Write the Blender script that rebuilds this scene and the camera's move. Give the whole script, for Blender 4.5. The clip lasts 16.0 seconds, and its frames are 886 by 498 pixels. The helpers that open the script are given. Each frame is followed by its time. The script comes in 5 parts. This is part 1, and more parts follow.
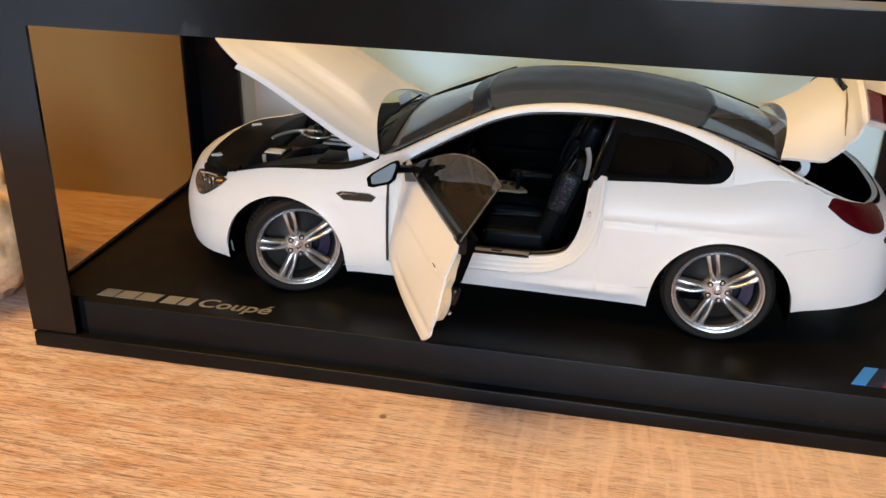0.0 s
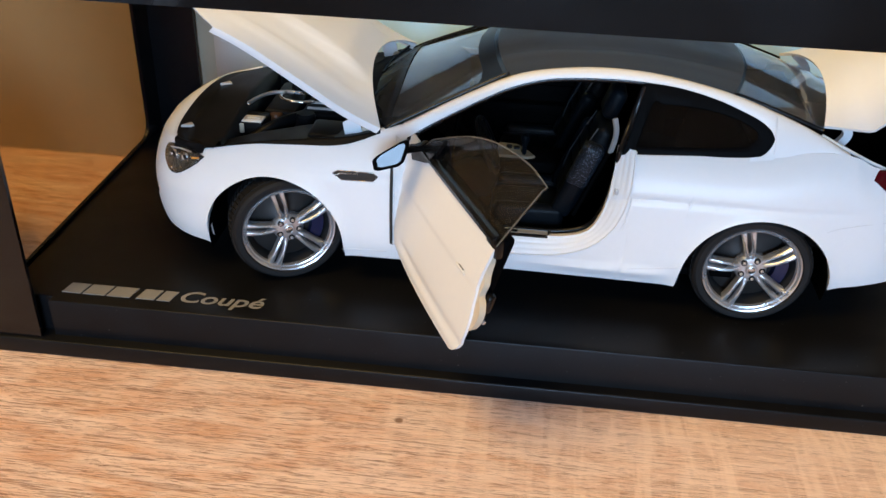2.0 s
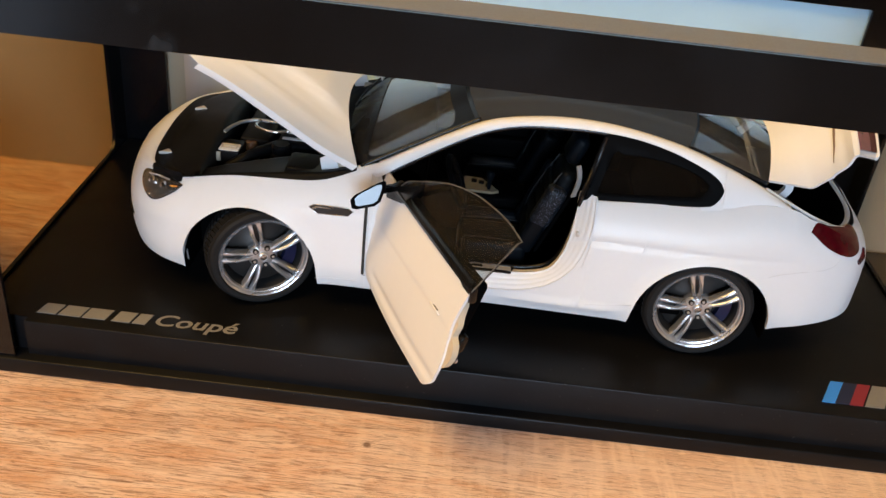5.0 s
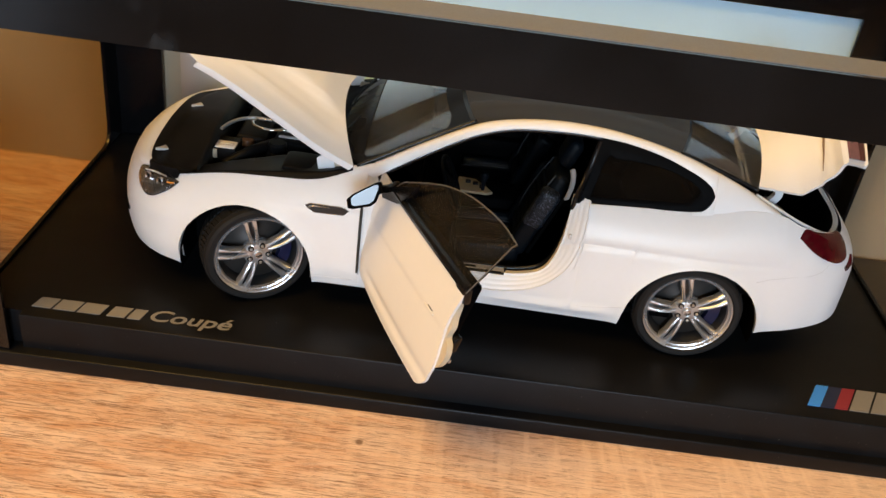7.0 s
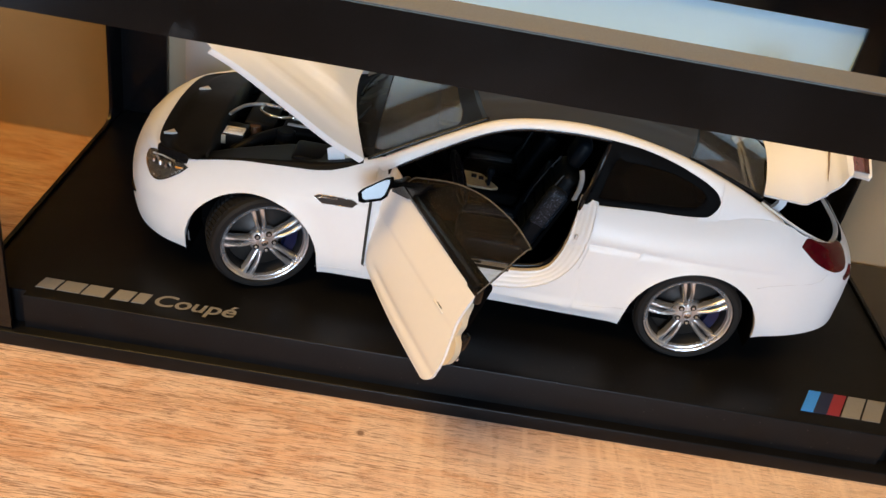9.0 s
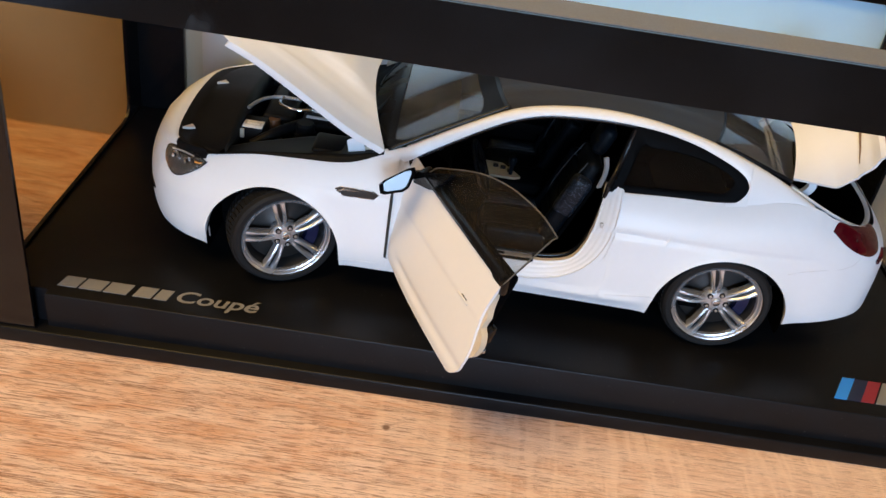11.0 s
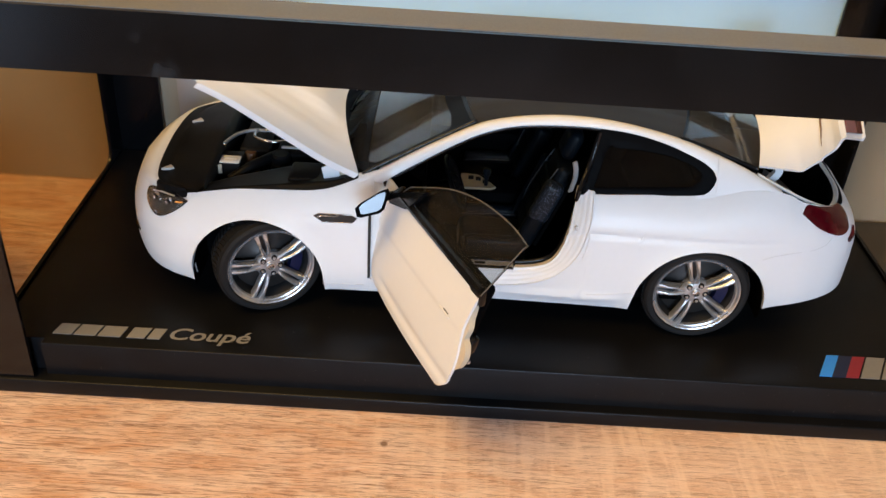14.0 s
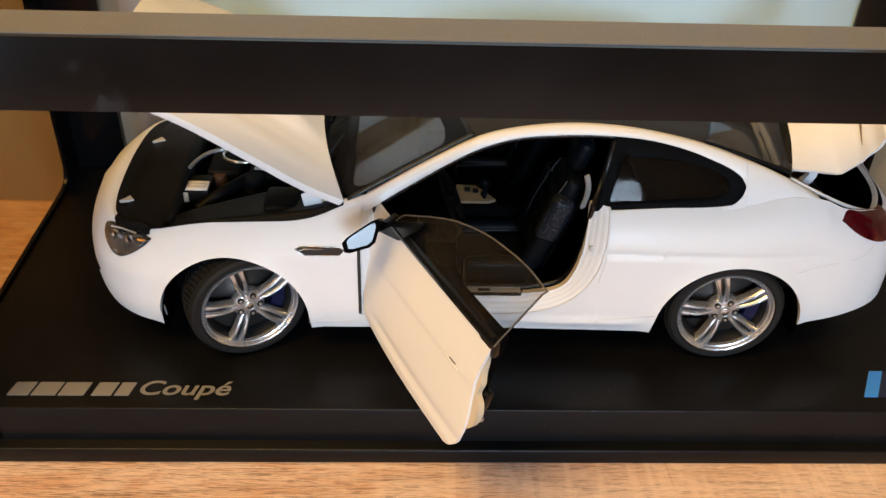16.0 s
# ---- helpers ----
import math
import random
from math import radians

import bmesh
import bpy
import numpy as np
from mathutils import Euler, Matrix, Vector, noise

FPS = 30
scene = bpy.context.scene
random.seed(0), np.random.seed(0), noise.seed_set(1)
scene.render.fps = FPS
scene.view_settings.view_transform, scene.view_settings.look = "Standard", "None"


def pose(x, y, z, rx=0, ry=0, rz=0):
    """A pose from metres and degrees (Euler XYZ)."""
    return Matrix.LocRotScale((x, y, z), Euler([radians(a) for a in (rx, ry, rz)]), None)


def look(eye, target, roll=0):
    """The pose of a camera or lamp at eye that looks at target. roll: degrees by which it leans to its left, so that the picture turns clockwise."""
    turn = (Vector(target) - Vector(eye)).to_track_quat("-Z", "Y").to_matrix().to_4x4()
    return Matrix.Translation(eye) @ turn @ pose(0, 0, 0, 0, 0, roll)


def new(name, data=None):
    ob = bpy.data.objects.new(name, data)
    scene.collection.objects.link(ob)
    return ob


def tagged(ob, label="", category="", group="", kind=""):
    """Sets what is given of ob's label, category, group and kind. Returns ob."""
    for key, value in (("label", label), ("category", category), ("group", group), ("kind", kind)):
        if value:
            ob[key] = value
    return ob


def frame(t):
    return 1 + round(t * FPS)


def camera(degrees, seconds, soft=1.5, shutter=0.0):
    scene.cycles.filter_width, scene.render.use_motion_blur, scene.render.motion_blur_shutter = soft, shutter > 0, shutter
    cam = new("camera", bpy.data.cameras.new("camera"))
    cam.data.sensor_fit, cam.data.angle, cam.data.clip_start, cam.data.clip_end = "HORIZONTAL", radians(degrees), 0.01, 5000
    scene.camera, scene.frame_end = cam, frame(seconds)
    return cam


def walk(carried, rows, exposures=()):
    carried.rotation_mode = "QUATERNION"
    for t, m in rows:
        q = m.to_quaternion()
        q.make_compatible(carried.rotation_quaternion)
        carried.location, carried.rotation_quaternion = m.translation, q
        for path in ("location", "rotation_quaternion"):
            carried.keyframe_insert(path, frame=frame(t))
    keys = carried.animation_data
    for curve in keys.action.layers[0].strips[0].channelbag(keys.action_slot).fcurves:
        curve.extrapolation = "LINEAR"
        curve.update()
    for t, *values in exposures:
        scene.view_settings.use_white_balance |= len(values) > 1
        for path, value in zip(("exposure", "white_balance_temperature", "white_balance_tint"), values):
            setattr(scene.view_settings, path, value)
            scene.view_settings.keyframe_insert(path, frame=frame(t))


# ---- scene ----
cam = camera(52.0, 16.0)
PATH = [
    (0, (0.03784, -0.35705, 0.16727), (-0.3072, 1.4299, -0.6620), 1.33),
    (0.5, (0.02777, -0.35699, 0.17283), (-0.2705, 1.4063, -0.7227), 1.79),
    (1, (0.01989, -0.33709, 0.17855), (-0.2344, 1.3915, -0.7947), 1.97),
    (1.5, (0.00433, -0.32834, 0.17757), (-0.1948, 1.3878, -0.8300), 2.20),
    (2, (0.00053, -0.31952, 0.18003), (-0.1594, 1.3865, -0.8514), 2.11),
    (2.5, (0.00725, -0.32589, 0.19131), (-0.1108, 1.3820, -0.8428), 2.32),
    (3, (0.00822, -0.32878, 0.19554), (-0.0757, 1.3855, -0.8313), 2.97),
    (3.5, (0.00279, -0.32822, 0.19551), (-0.0541, 1.3891, -0.8280), 3.87),
    (3.7, (-0.00092, -0.32633, 0.19902), (-0.0487, 1.3855, -0.8341), 4.33),
    (5.8, (-0.01385, -0.32637, 0.20443), (-0.0149, 1.3779, -0.8422), 6.81),
    (6, (-0.01038, -0.32924, 0.20688), (-0.0108, 1.3763, -0.8377), 6.81),
    (6.5, (-0.01184, -0.33024, 0.20874), (-0.0049, 1.3751, -0.8362), 7.14),
    (7, (-0.01560, -0.32844, 0.20475), (0.0033, 1.3726, -0.8470), 7.83),
    (7.5, (-0.02298, -0.32781, 0.21390), (0.0099, 1.3675, -0.8467), 8.82),
    (8, (-0.02452, -0.32465, 0.20635), (0.0245, 1.3661, -0.8610), 9.82),
    (8.5, (-0.01994, -0.32626, 0.21077), (0.0383, 1.3562, -0.8691), 10.48),
    (9, (-0.02684, -0.32704, 0.21001), (0.0476, 1.3492, -0.8784), 10.96),
    (9.5, (-0.02514, -0.32752, 0.20780), (0.0500, 1.3413, -0.8920), 10.96),
    (10, (-0.02703, -0.32389, 0.20479), (0.0441, 1.3402, -0.9023), 10.64),
    (10.2, (-0.02936, -0.32209, 0.20691), (0.0352, 1.3393, -0.9046), 10.44),
    (12.3, (-0.02467, -0.32657, 0.20716), (-0.0077, 1.3441, -0.8922), 7.21),
    (12.5, (-0.02445, -0.32345, 0.20968), (-0.0049, 1.3465, -0.8907), 6.99),
    (13, (-0.02352, -0.32178, 0.20769), (-0.0032, 1.3471, -0.8943), 6.18),
    (13.5, (-0.02013, -0.32793, 0.20999), (0.0040, 1.3468, -0.8831), 5.16),
    (14, (-0.02053, -0.32804, 0.21434), (0.0075, 1.3448, -0.8815), 3.97),
    (14.5, (-0.01546, -0.32864, 0.21475), (0.0099, 1.3387, -0.8895), 2.79),
    (15, (-0.01386, -0.31459, 0.21752), (0.0223, 1.3372, -0.9095), 2.13),
    (15.5, (-0.01718, -0.29996, 0.21466), (0.0286, 1.3401, -0.9291), 1.79),
    (16, (-0.02644, -0.28578, 0.21118), (0.0455, 1.3443, -0.9454), 2.10),
]
# the clip camera's own white balance wanders
WHITE = [(0, 0.0, 5990, 10), (0.5, 0.0, 5810, 10), (1, 0.0, 5100, 7), (1.5, 0.0, 5040, 7), (2, 0.0, 5020, 7), (2.5, 0.0, 5330, 7), (3, 0.0, 5610, 7), (3.5, 0.0, 5680, 10), (6, 0.0, 5980, 10), (7, 0.0, 6190, 10), (8, 0.0, 6240, 10), (9, 0.0, 5850, 10), (9.5, 0.0, 5680, 10), (10, 0.0, 5490, 10), (12.5, 0.0, 5180, 10), (13, 0.0, 5590, 10), (14, 0.0, 5530, 10), (15, 0.0, 5700, 10), (15.5, 0.0, 5870, 10), (16, 0.0, 5970, 10)]
walk(cam, [(t, look(eye, target, roll)) for t, eye, target, roll in PATH], exposures=WHITE)

# ---- light ----
world = bpy.data.worlds.new("sky")
scene.world = world
world.use_nodes = True
wn = world.node_tree.nodes
sky = wn.new("ShaderNodeTexSky")
sky.sky_type, sky.sun_disc = "NISHITA", False
sky.sun_elevation, sky.sun_rotation = radians(35), radians(120)
wn["Background"].inputs[1].default_value = 0.12
world.node_tree.links.new(sky.outputs[0], wn["Background"].inputs[0])


def lamp(name, power, size, colour, m, size_y=None):
    light = bpy.data.lights.new(name, "AREA")
    light.energy, light.color, light.size = power, colour, size
    light.shape = "RECTANGLE" if size_y else "DISK"
    if size_y:
        light.size_y = size_y
    ob = new(name, light)
    ob.matrix_world = m
    return ob


# daylight in the window and the narrow balcony door behind the camera, and the warm ceiling lamp
lamp("daylight_in_window", 38, 0.75, (0.70, 0.855, 1.0), look((0.20, -2.28, 0.50), (0.0, 0, 0.05)), 0.90)
lamp("daylight_in_door", 7, 0.72, (0.77, 0.87, 1.0), look((-1.585, -2.24, 0.17), (-1.10, 0, 0.10)), 2.12)
lamp("ceiling_lamp_light", 33.5, 0.9, (1.0, 0.57, 0.140), look((-0.60, -0.58, 1.45), (0, 0, 0)))
scene.view_settings.exposure = 0.0


# ---- materials ----
def material(name, colour, rough=0.5, metal=0.0, coat=0.0, grain=0.06, scale=900.0, bump=0.0, spots=None, trans=0.0, ior=1.45, spec=0.5, haze=0.0):
    """A Principled surface whose colour varies at a fine and a coarse scale, with an optional fine relief and specks of another colour."""
    m = bpy.data.materials.new(name)
    m.use_nodes = True
    nt = m.node_tree
    n, ln = nt.nodes, nt.links
    p = n["Principled BSDF"]
    p.inputs["Roughness"].default_value = rough
    p.inputs["Metallic"].default_value = metal
    p.inputs["Coat Weight"].default_value = coat
    p.inputs["Coat Roughness"].default_value = 0.12
    p.inputs["Transmission Weight"].default_value = trans
    p.inputs["IOR"].default_value = ior
    p.inputs["Specular IOR Level"].default_value = spec
    co = n.new("ShaderNodeTexCoord")
    fine = n.new("ShaderNodeTexNoise")
    fine.inputs["Scale"].default_value, fine.inputs["Detail"].default_value = scale, 4
    wide = n.new("ShaderNodeTexNoise")
    wide.inputs["Scale"].default_value, wide.inputs["Detail"].default_value = scale / 22, 3
    ln.new(co.outputs["Object"], fine.inputs["Vector"])
    ln.new(co.outputs["Object"], wide.inputs["Vector"])
    add = n.new("ShaderNodeMath")
    add.operation = "ADD"
    ln.new(fine.outputs[0], add.inputs[0])
    ln.new(wide.outputs[0], add.inputs[1])
    ramp = n.new("ShaderNodeMapRange")
    ramp.inputs[1].default_value, ramp.inputs[2].default_value = 0.6, 1.4
    ramp.inputs[3].default_value, ramp.inputs[4].default_value = 1 - grain, 1 + grain
    ln.new(add.outputs[0], ramp.inputs[0])
    mul = n.new("ShaderNodeMix")
    mul.data_type, mul.blend_type = "RGBA", "MULTIPLY"
    mul.inputs["Factor"].default_value = 1
    mul.inputs["A"].default_value = (*colour, 1)
    ln.new(ramp.outputs[0], mul.inputs["B"])
    out = mul.outputs["Result"]
    if spots:
        dust = n.new("ShaderNodeTexNoise")
        dust.inputs["Scale"].default_value, dust.inputs["Detail"].default_value = spots[1], 6
        ln.new(co.outputs["Object"], dust.inputs["Vector"])
        cut = n.new("ShaderNodeMapRange")
        cut.inputs[1].default_value, cut.inputs[2].default_value = spots[2], spots[2] + 0.06
        ln.new(dust.outputs[0], cut.inputs[0])
        mix = n.new("ShaderNodeMix")
        mix.data_type = "RGBA"
        ln.new(cut.outputs[0], mix.inputs["Factor"])
        ln.new(out, mix.inputs["A"])
        mix.inputs["B"].default_value = (*spots[0], 1)
        out = mix.outputs["Result"]
    ln.new(out, p.inputs["Base Color"])
    var = n.new("ShaderNodeMapRange")
    var.inputs[1].default_value, var.inputs[2].default_value = 0.3, 0.7
    var.inputs[3].default_value, var.inputs[4].default_value = rough * 0.85, min(1, rough * 1.15)
    ln.new(wide.outputs[0], var.inputs[0])
    ln.new(var.outputs[0], p.inputs["Roughness"])
    if haze:
        dusty = n.new("ShaderNodeMapRange")
        dusty.inputs[1].default_value, dusty.inputs[2].default_value = 0.3, 0.7
        dusty.inputs[3].default_value, dusty.inputs[4].default_value = trans - 1.5 * haze, trans - 0.5 * haze
        ln.new(wide.outputs[0], dusty.inputs[0])
        if spots:
            less = n.new("ShaderNodeMath")
            less.operation = "MULTIPLY_ADD"
            less.inputs[1].default_value = -0.30
            ln.new(cut.outputs[0], less.inputs[0])
            ln.new(dusty.outputs[0], less.inputs[2])
            ln.new(less.outputs[0], p.inputs["Transmission Weight"])
        else:
            ln.new(dusty.outputs[0], p.inputs["Transmission Weight"])
    if bump:
        b = n.new("ShaderNodeBump")
        b.inputs["Strength"].default_value, b.inputs["Distance"].default_value = bump, 0.0002
        ln.new(fine.outputs[0], b.inputs["Height"])
        ln.new(b.outputs[0], p.inputs["Normal"])
    return m


def wood_material(name, light, mid, dark):
    """Oak-look laminate: short dark pores along x, wide pale figure and faint cross flecks; brighter light towards +x
    is put into the colour.
    """
    m = bpy.data.materials.new(name)
    m.use_nodes = True
    nt = m.node_tree
    n, ln = nt.nodes, nt.links
    p = n["Principled BSDF"]
    co = n.new("ShaderNodeTexCoord")

    def stretched(sx, sy, detail=4.0, dist=0.0, rough=0.55):
        mp = n.new("ShaderNodeMapping")
        mp.inputs["Scale"].default_value = (sx, sy, sy)
        mp.inputs["Rotation"].default_value = (0, 0, radians(-2.5))
        ln.new(co.outputs["Object"], mp.inputs[0])
        t = n.new("ShaderNodeTexNoise")
        t.inputs["Scale"].default_value, t.inputs["Detail"].default_value = 1, detail
        t.inputs["Distortion"].default_value, t.inputs["Roughness"].default_value = dist, rough
        ln.new(mp.outputs[0], t.inputs["Vector"])
        return t.outputs[0]

    def mapped(v, a, b, lo=0.0, hi=1.0):
        r = n.new("ShaderNodeMapRange")
        for i, value in enumerate((a, b, lo, hi)):
            r.inputs[i + 1].default_value = value
        ln.new(v, r.inputs[0])
        return r.outputs[0]

    def mix(f, a, b):
        x = n.new("ShaderNodeMix")
        x.data_type = "RGBA"
        ln.new(f, x.inputs["Factor"])
        for key, value in (("A", a), ("B", b)):
            if isinstance(value, tuple):
                x.inputs[key].default_value = (*value, 1)
            else:
                ln.new(value, x.inputs[key])
        return x.outputs["Result"]

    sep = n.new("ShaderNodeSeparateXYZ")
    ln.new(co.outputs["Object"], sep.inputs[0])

    def times(a, b):
        x = n.new("ShaderNodeMath")
        x.operation = "MULTIPLY"
        ln.new(a, x.inputs[0])
        ln.new(b, x.inputs[1])
        return x.outputs[0]

    right = mapped(sep.outputs[0], -0.10, 0.08)
    figure = stretched(13, 60, 3, 2.5)
    bands = stretched(24, 300, 4, 2.0)
    pores = stretched(85, 1500, 3, 1.6)
    lines = stretched(34, 800, 3, 2.4)
    flecks = stretched(200, 26, 2, 0.5)
    chips = stretched(120, 1200, 3, 1.2)
    c = mix(mapped(figure, 0.36, 0.62), mid, light)
    c = mix(mapped(bands, 0.48, 0.72, 0, 0.26), c, dark)
    # paler towards +x: the stronger light on that side, painted into the wood
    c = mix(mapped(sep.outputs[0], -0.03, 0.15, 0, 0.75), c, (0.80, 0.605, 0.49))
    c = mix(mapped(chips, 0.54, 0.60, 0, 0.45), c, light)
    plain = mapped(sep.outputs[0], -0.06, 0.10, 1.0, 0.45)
    c = mix(times(mapped(pores, 0.545, 0.575, 0, 0.58), plain), c, dark)
    c = mix(times(mapped(lines, 0.585, 0.605, 0, 0.70), plain), c, dark)
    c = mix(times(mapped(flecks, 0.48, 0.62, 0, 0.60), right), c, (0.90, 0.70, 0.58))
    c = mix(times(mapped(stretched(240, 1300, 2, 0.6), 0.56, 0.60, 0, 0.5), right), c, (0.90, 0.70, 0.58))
    # one small knot
    spot = n.new("ShaderNodeMapping")
    spot.vector_type = "TEXTURE"
    spot.inputs["Location"].default_value, spot.inputs["Scale"].default_value = (-0.0328, -0.0964, SHELF_Z), (0.0022, 0.0022, 0.01)
    ln.new(co.outputs["Object"], spot.inputs[0])
    ball = n.new("ShaderNodeTexGradient")
    ball.gradient_type = "SPHERICAL"
    ln.new(spot.outputs[0], ball.inputs[0])
    c = mix(mapped(ball.outputs[0], 0.2, 0.6, 0, 0.8), c, (0.12, 0.05, 0.02))
    ln.new(c, p.inputs["Base Color"])
    ln.new(mapped(pores, 0.3, 0.7, 0.34, 0.52), p.inputs["Roughness"])
    b = n.new("ShaderNodeBump")
    b.inputs["Strength"].default_value, b.inputs["Distance"].default_value = 0.6, 0.0003
    b.invert = True
    ln.new(mapped(pores, 0.5, 0.75), b.inputs["Height"])
    ln.new(b.outputs[0], p.inputs["Normal"])
    return m


SHELF_Z = -0.0215
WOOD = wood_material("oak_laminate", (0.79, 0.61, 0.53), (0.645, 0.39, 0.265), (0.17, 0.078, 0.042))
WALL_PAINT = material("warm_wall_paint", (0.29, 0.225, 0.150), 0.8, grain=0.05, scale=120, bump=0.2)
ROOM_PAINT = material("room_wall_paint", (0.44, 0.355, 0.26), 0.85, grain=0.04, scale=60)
FLOOR_GREY = material("room_floor_grey", (0.15, 0.152, 0.16), 0.55, grain=0.15, scale=40)
CASE_BLACK = material("case_black_lacquer", (0.0035, 0.0035, 0.004), 0.2, grain=0.15, scale=700, bump=0.03, spots=((0.03, 0.03, 0.032), 420, 0.82), spec=0.32)
def smudge_or_shade(m, place, size, colour, lo=0.44, hi=0.80):
    """Adds a soft, blotchy colour patch at one place of the thing to a material: a greasy smudge, or painted shade."""
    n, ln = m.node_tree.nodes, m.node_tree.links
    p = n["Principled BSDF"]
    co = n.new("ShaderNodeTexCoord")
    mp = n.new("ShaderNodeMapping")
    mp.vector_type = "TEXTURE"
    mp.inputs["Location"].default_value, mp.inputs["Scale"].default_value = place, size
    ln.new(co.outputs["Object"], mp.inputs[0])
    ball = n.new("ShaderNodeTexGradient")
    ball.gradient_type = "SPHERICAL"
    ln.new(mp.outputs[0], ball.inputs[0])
    blotch = n.new("ShaderNodeTexNoise")
    blotch.inputs["Scale"].default_value, blotch.inputs["Detail"].default_value = 110, 1.5
    ln.new(co.outputs["Object"], blotch.inputs["Vector"])
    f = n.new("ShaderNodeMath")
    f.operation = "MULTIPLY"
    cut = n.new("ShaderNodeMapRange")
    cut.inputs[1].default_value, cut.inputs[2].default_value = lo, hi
    ln.new(blotch.outputs[0], cut.inputs[0])
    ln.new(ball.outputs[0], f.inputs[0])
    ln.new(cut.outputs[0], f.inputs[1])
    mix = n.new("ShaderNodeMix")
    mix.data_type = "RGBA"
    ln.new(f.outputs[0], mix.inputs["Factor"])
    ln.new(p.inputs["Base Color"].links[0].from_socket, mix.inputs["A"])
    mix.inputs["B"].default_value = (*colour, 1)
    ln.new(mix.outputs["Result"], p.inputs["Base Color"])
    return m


FRAME_BLACK = smudge_or_shade(material("frame_black_lacquer", (0.0034, 0.0034, 0.0039), 0.2, grain=0.15, scale=700, bump=0.03, spots=((0.03, 0.03, 0.032), 420, 0.82), spec=0.50),
                      (-0.1040, -0.0795, 0.1318), (0.0085, 0.02, 0.013), (0.060, 0.070, 0.082))
# grey with paler specks, far lighter than the other frames
CASE_TOP = material("case_top_grey", (0.155, 0.157, 0.165), 0.55, grain=0.18, scale=1500, bump=0.1, spots=((0.22, 0.21, 0.20), 900, 0.74))
PLINTH = material("plinth_black_plastic", (0.0046, 0.0046, 0.0052), 0.37, grain=0.25, scale=1400, bump=0.05, spots=((0.11, 0.105, 0.10), 1100, 0.71), spec=0.20)
# the tan patch paints the soft shade at the sheet's left end
SHEET = smudge_or_shade(material("white_backing_sheet", (0.60, 0.83, 1.0), 0.55, grain=0.02, scale=80), (-0.150, 0.075, 0.06), (0.045, 0.12, 0.40), (0.30, 0.17, 0.075), -0.3, 0.3)
FILM = material("yellowed_film", (0.63, 0.50, 0.30), 0.20, trans=1, ior=1.025, grain=0.02, scale=60)
FILM_CLEAR = material("clear_film", (0.90, 0.86, 0.80), 0.04, trans=1, ior=1.025, grain=0.02, scale=60)
PAINT = material("white_car_paint", (0.72, 0.715, 0.71), 0.46, coat=0.12, grain=0.012, scale=500)
SLIT = material("lip_slit_brown", (0.16, 0.10, 0.06), 0.6)
CREASE = material("panel_gap_dark", (0.022, 0.020, 0.016), 0.7)
SEAM = material("fine_seam_grey", (0.60, 0.59, 0.575), 0.6)
BLACK = material("black_plastic", (0.0050, 0.0050, 0.0055), 0.45, grain=0.3, scale=900, bump=0.15, spec=0.12)
SATIN = material("satin_black_trim", (0.004, 0.004, 0.0045), 0.25, grain=0.1, spec=0.35)
WINDOW_TRIM = material("window_surround_black", (0.0016, 0.0016, 0.0018), 0.55, grain=0.15, scale=900, spec=0.05, spots=((0.02, 0.02, 0.021), 1500, 0.74))
DARK = material("interior_black", (0.0009, 0.0009, 0.0011), 0.75, grain=0.2, scale=1500, bump=0.15, spec=0.04)
LEATHER = material("black_leather", (0.0026, 0.0038, 0.0056), 0.42, grain=0.2, scale=1600, bump=0.25, spec=0.09)
# rim metal darkened so that the gaps between the spokes look shaded
BARREL = material("shaded_barrel", (0.03, 0.03, 0.031), 0.45, metal=0.5, grain=0.15, scale=1500)
BELT_GREY = material("grey_belt_guide", (0.33, 0.32, 0.31), 0.45, metal=0.3, grain=0.12, scale=900)
PIPING = material("grey_piping", (0.03, 0.032, 0.035), 0.5, grain=0.2)
SPECKLED = material("speckled_leather", (0.005, 0.007, 0.010), 0.40, grain=0.2, scale=1600, bump=0.3, spots=((0.10, 0.11, 0.15), 2400, 0.58), spec=0.2)
RUBBER = material("tyre_rubber", (0.0085, 0.0082, 0.0082), 0.66, grain=0.15, scale=1200, bump=0.1, spec=0.3)
ALLOY = material("silver_alloy", (0.53, 0.535, 0.55), 0.27, metal=0.8, grain=0.03)
# dark grey that stands for shade in the spoke grooves and bolt recesses
RECESS_SHADE = material("wheel_recess_shade", (0.02, 0.019, 0.019), 0.35, metal=0.5, grain=0.1)
VENT = material("vent_brown_gloss", (0.03, 0.024, 0.02), 0.4, grain=0.2, spec=0.2)
DARK_CHROME = material("dark_chrome", (0.42, 0.40, 0.38), 0.2, metal=0.9, grain=0.1)
CHROME = material("bright_chrome", (0.82, 0.81, 0.80), 0.1, metal=1.0, grain=0.02)
DISC_STEEL = material("brake_disc_steel", (0.075, 0.066, 0.06), 0.42, metal=0.6, grain=0.12, scale=2500)
EDGE = material("glass_edge_grey", (0.09, 0.085, 0.075), 0.3)
BOWL = material("headlight_bowl_metal", (0.30, 0.285, 0.27), 0.18, metal=0.9, grain=0.6, scale=700, bump=0.5)
FRIT = material("black_glass_border", (0.005, 0.005, 0.006), 0.28, grain=0.15, scale=600, spec=0.10)
TRIM = material("champagne_trim", (0.36, 0.29, 0.20), 0.35, metal=0.5, grain=0.08)
BLUE = material("blue_caliper", (0.004, 0.007, 0.036), 0.35, coat=0.25)
SILVER = material("silver_plastic", (0.55, 0.53, 0.51), 0.4, metal=0.4, grain=0.06)
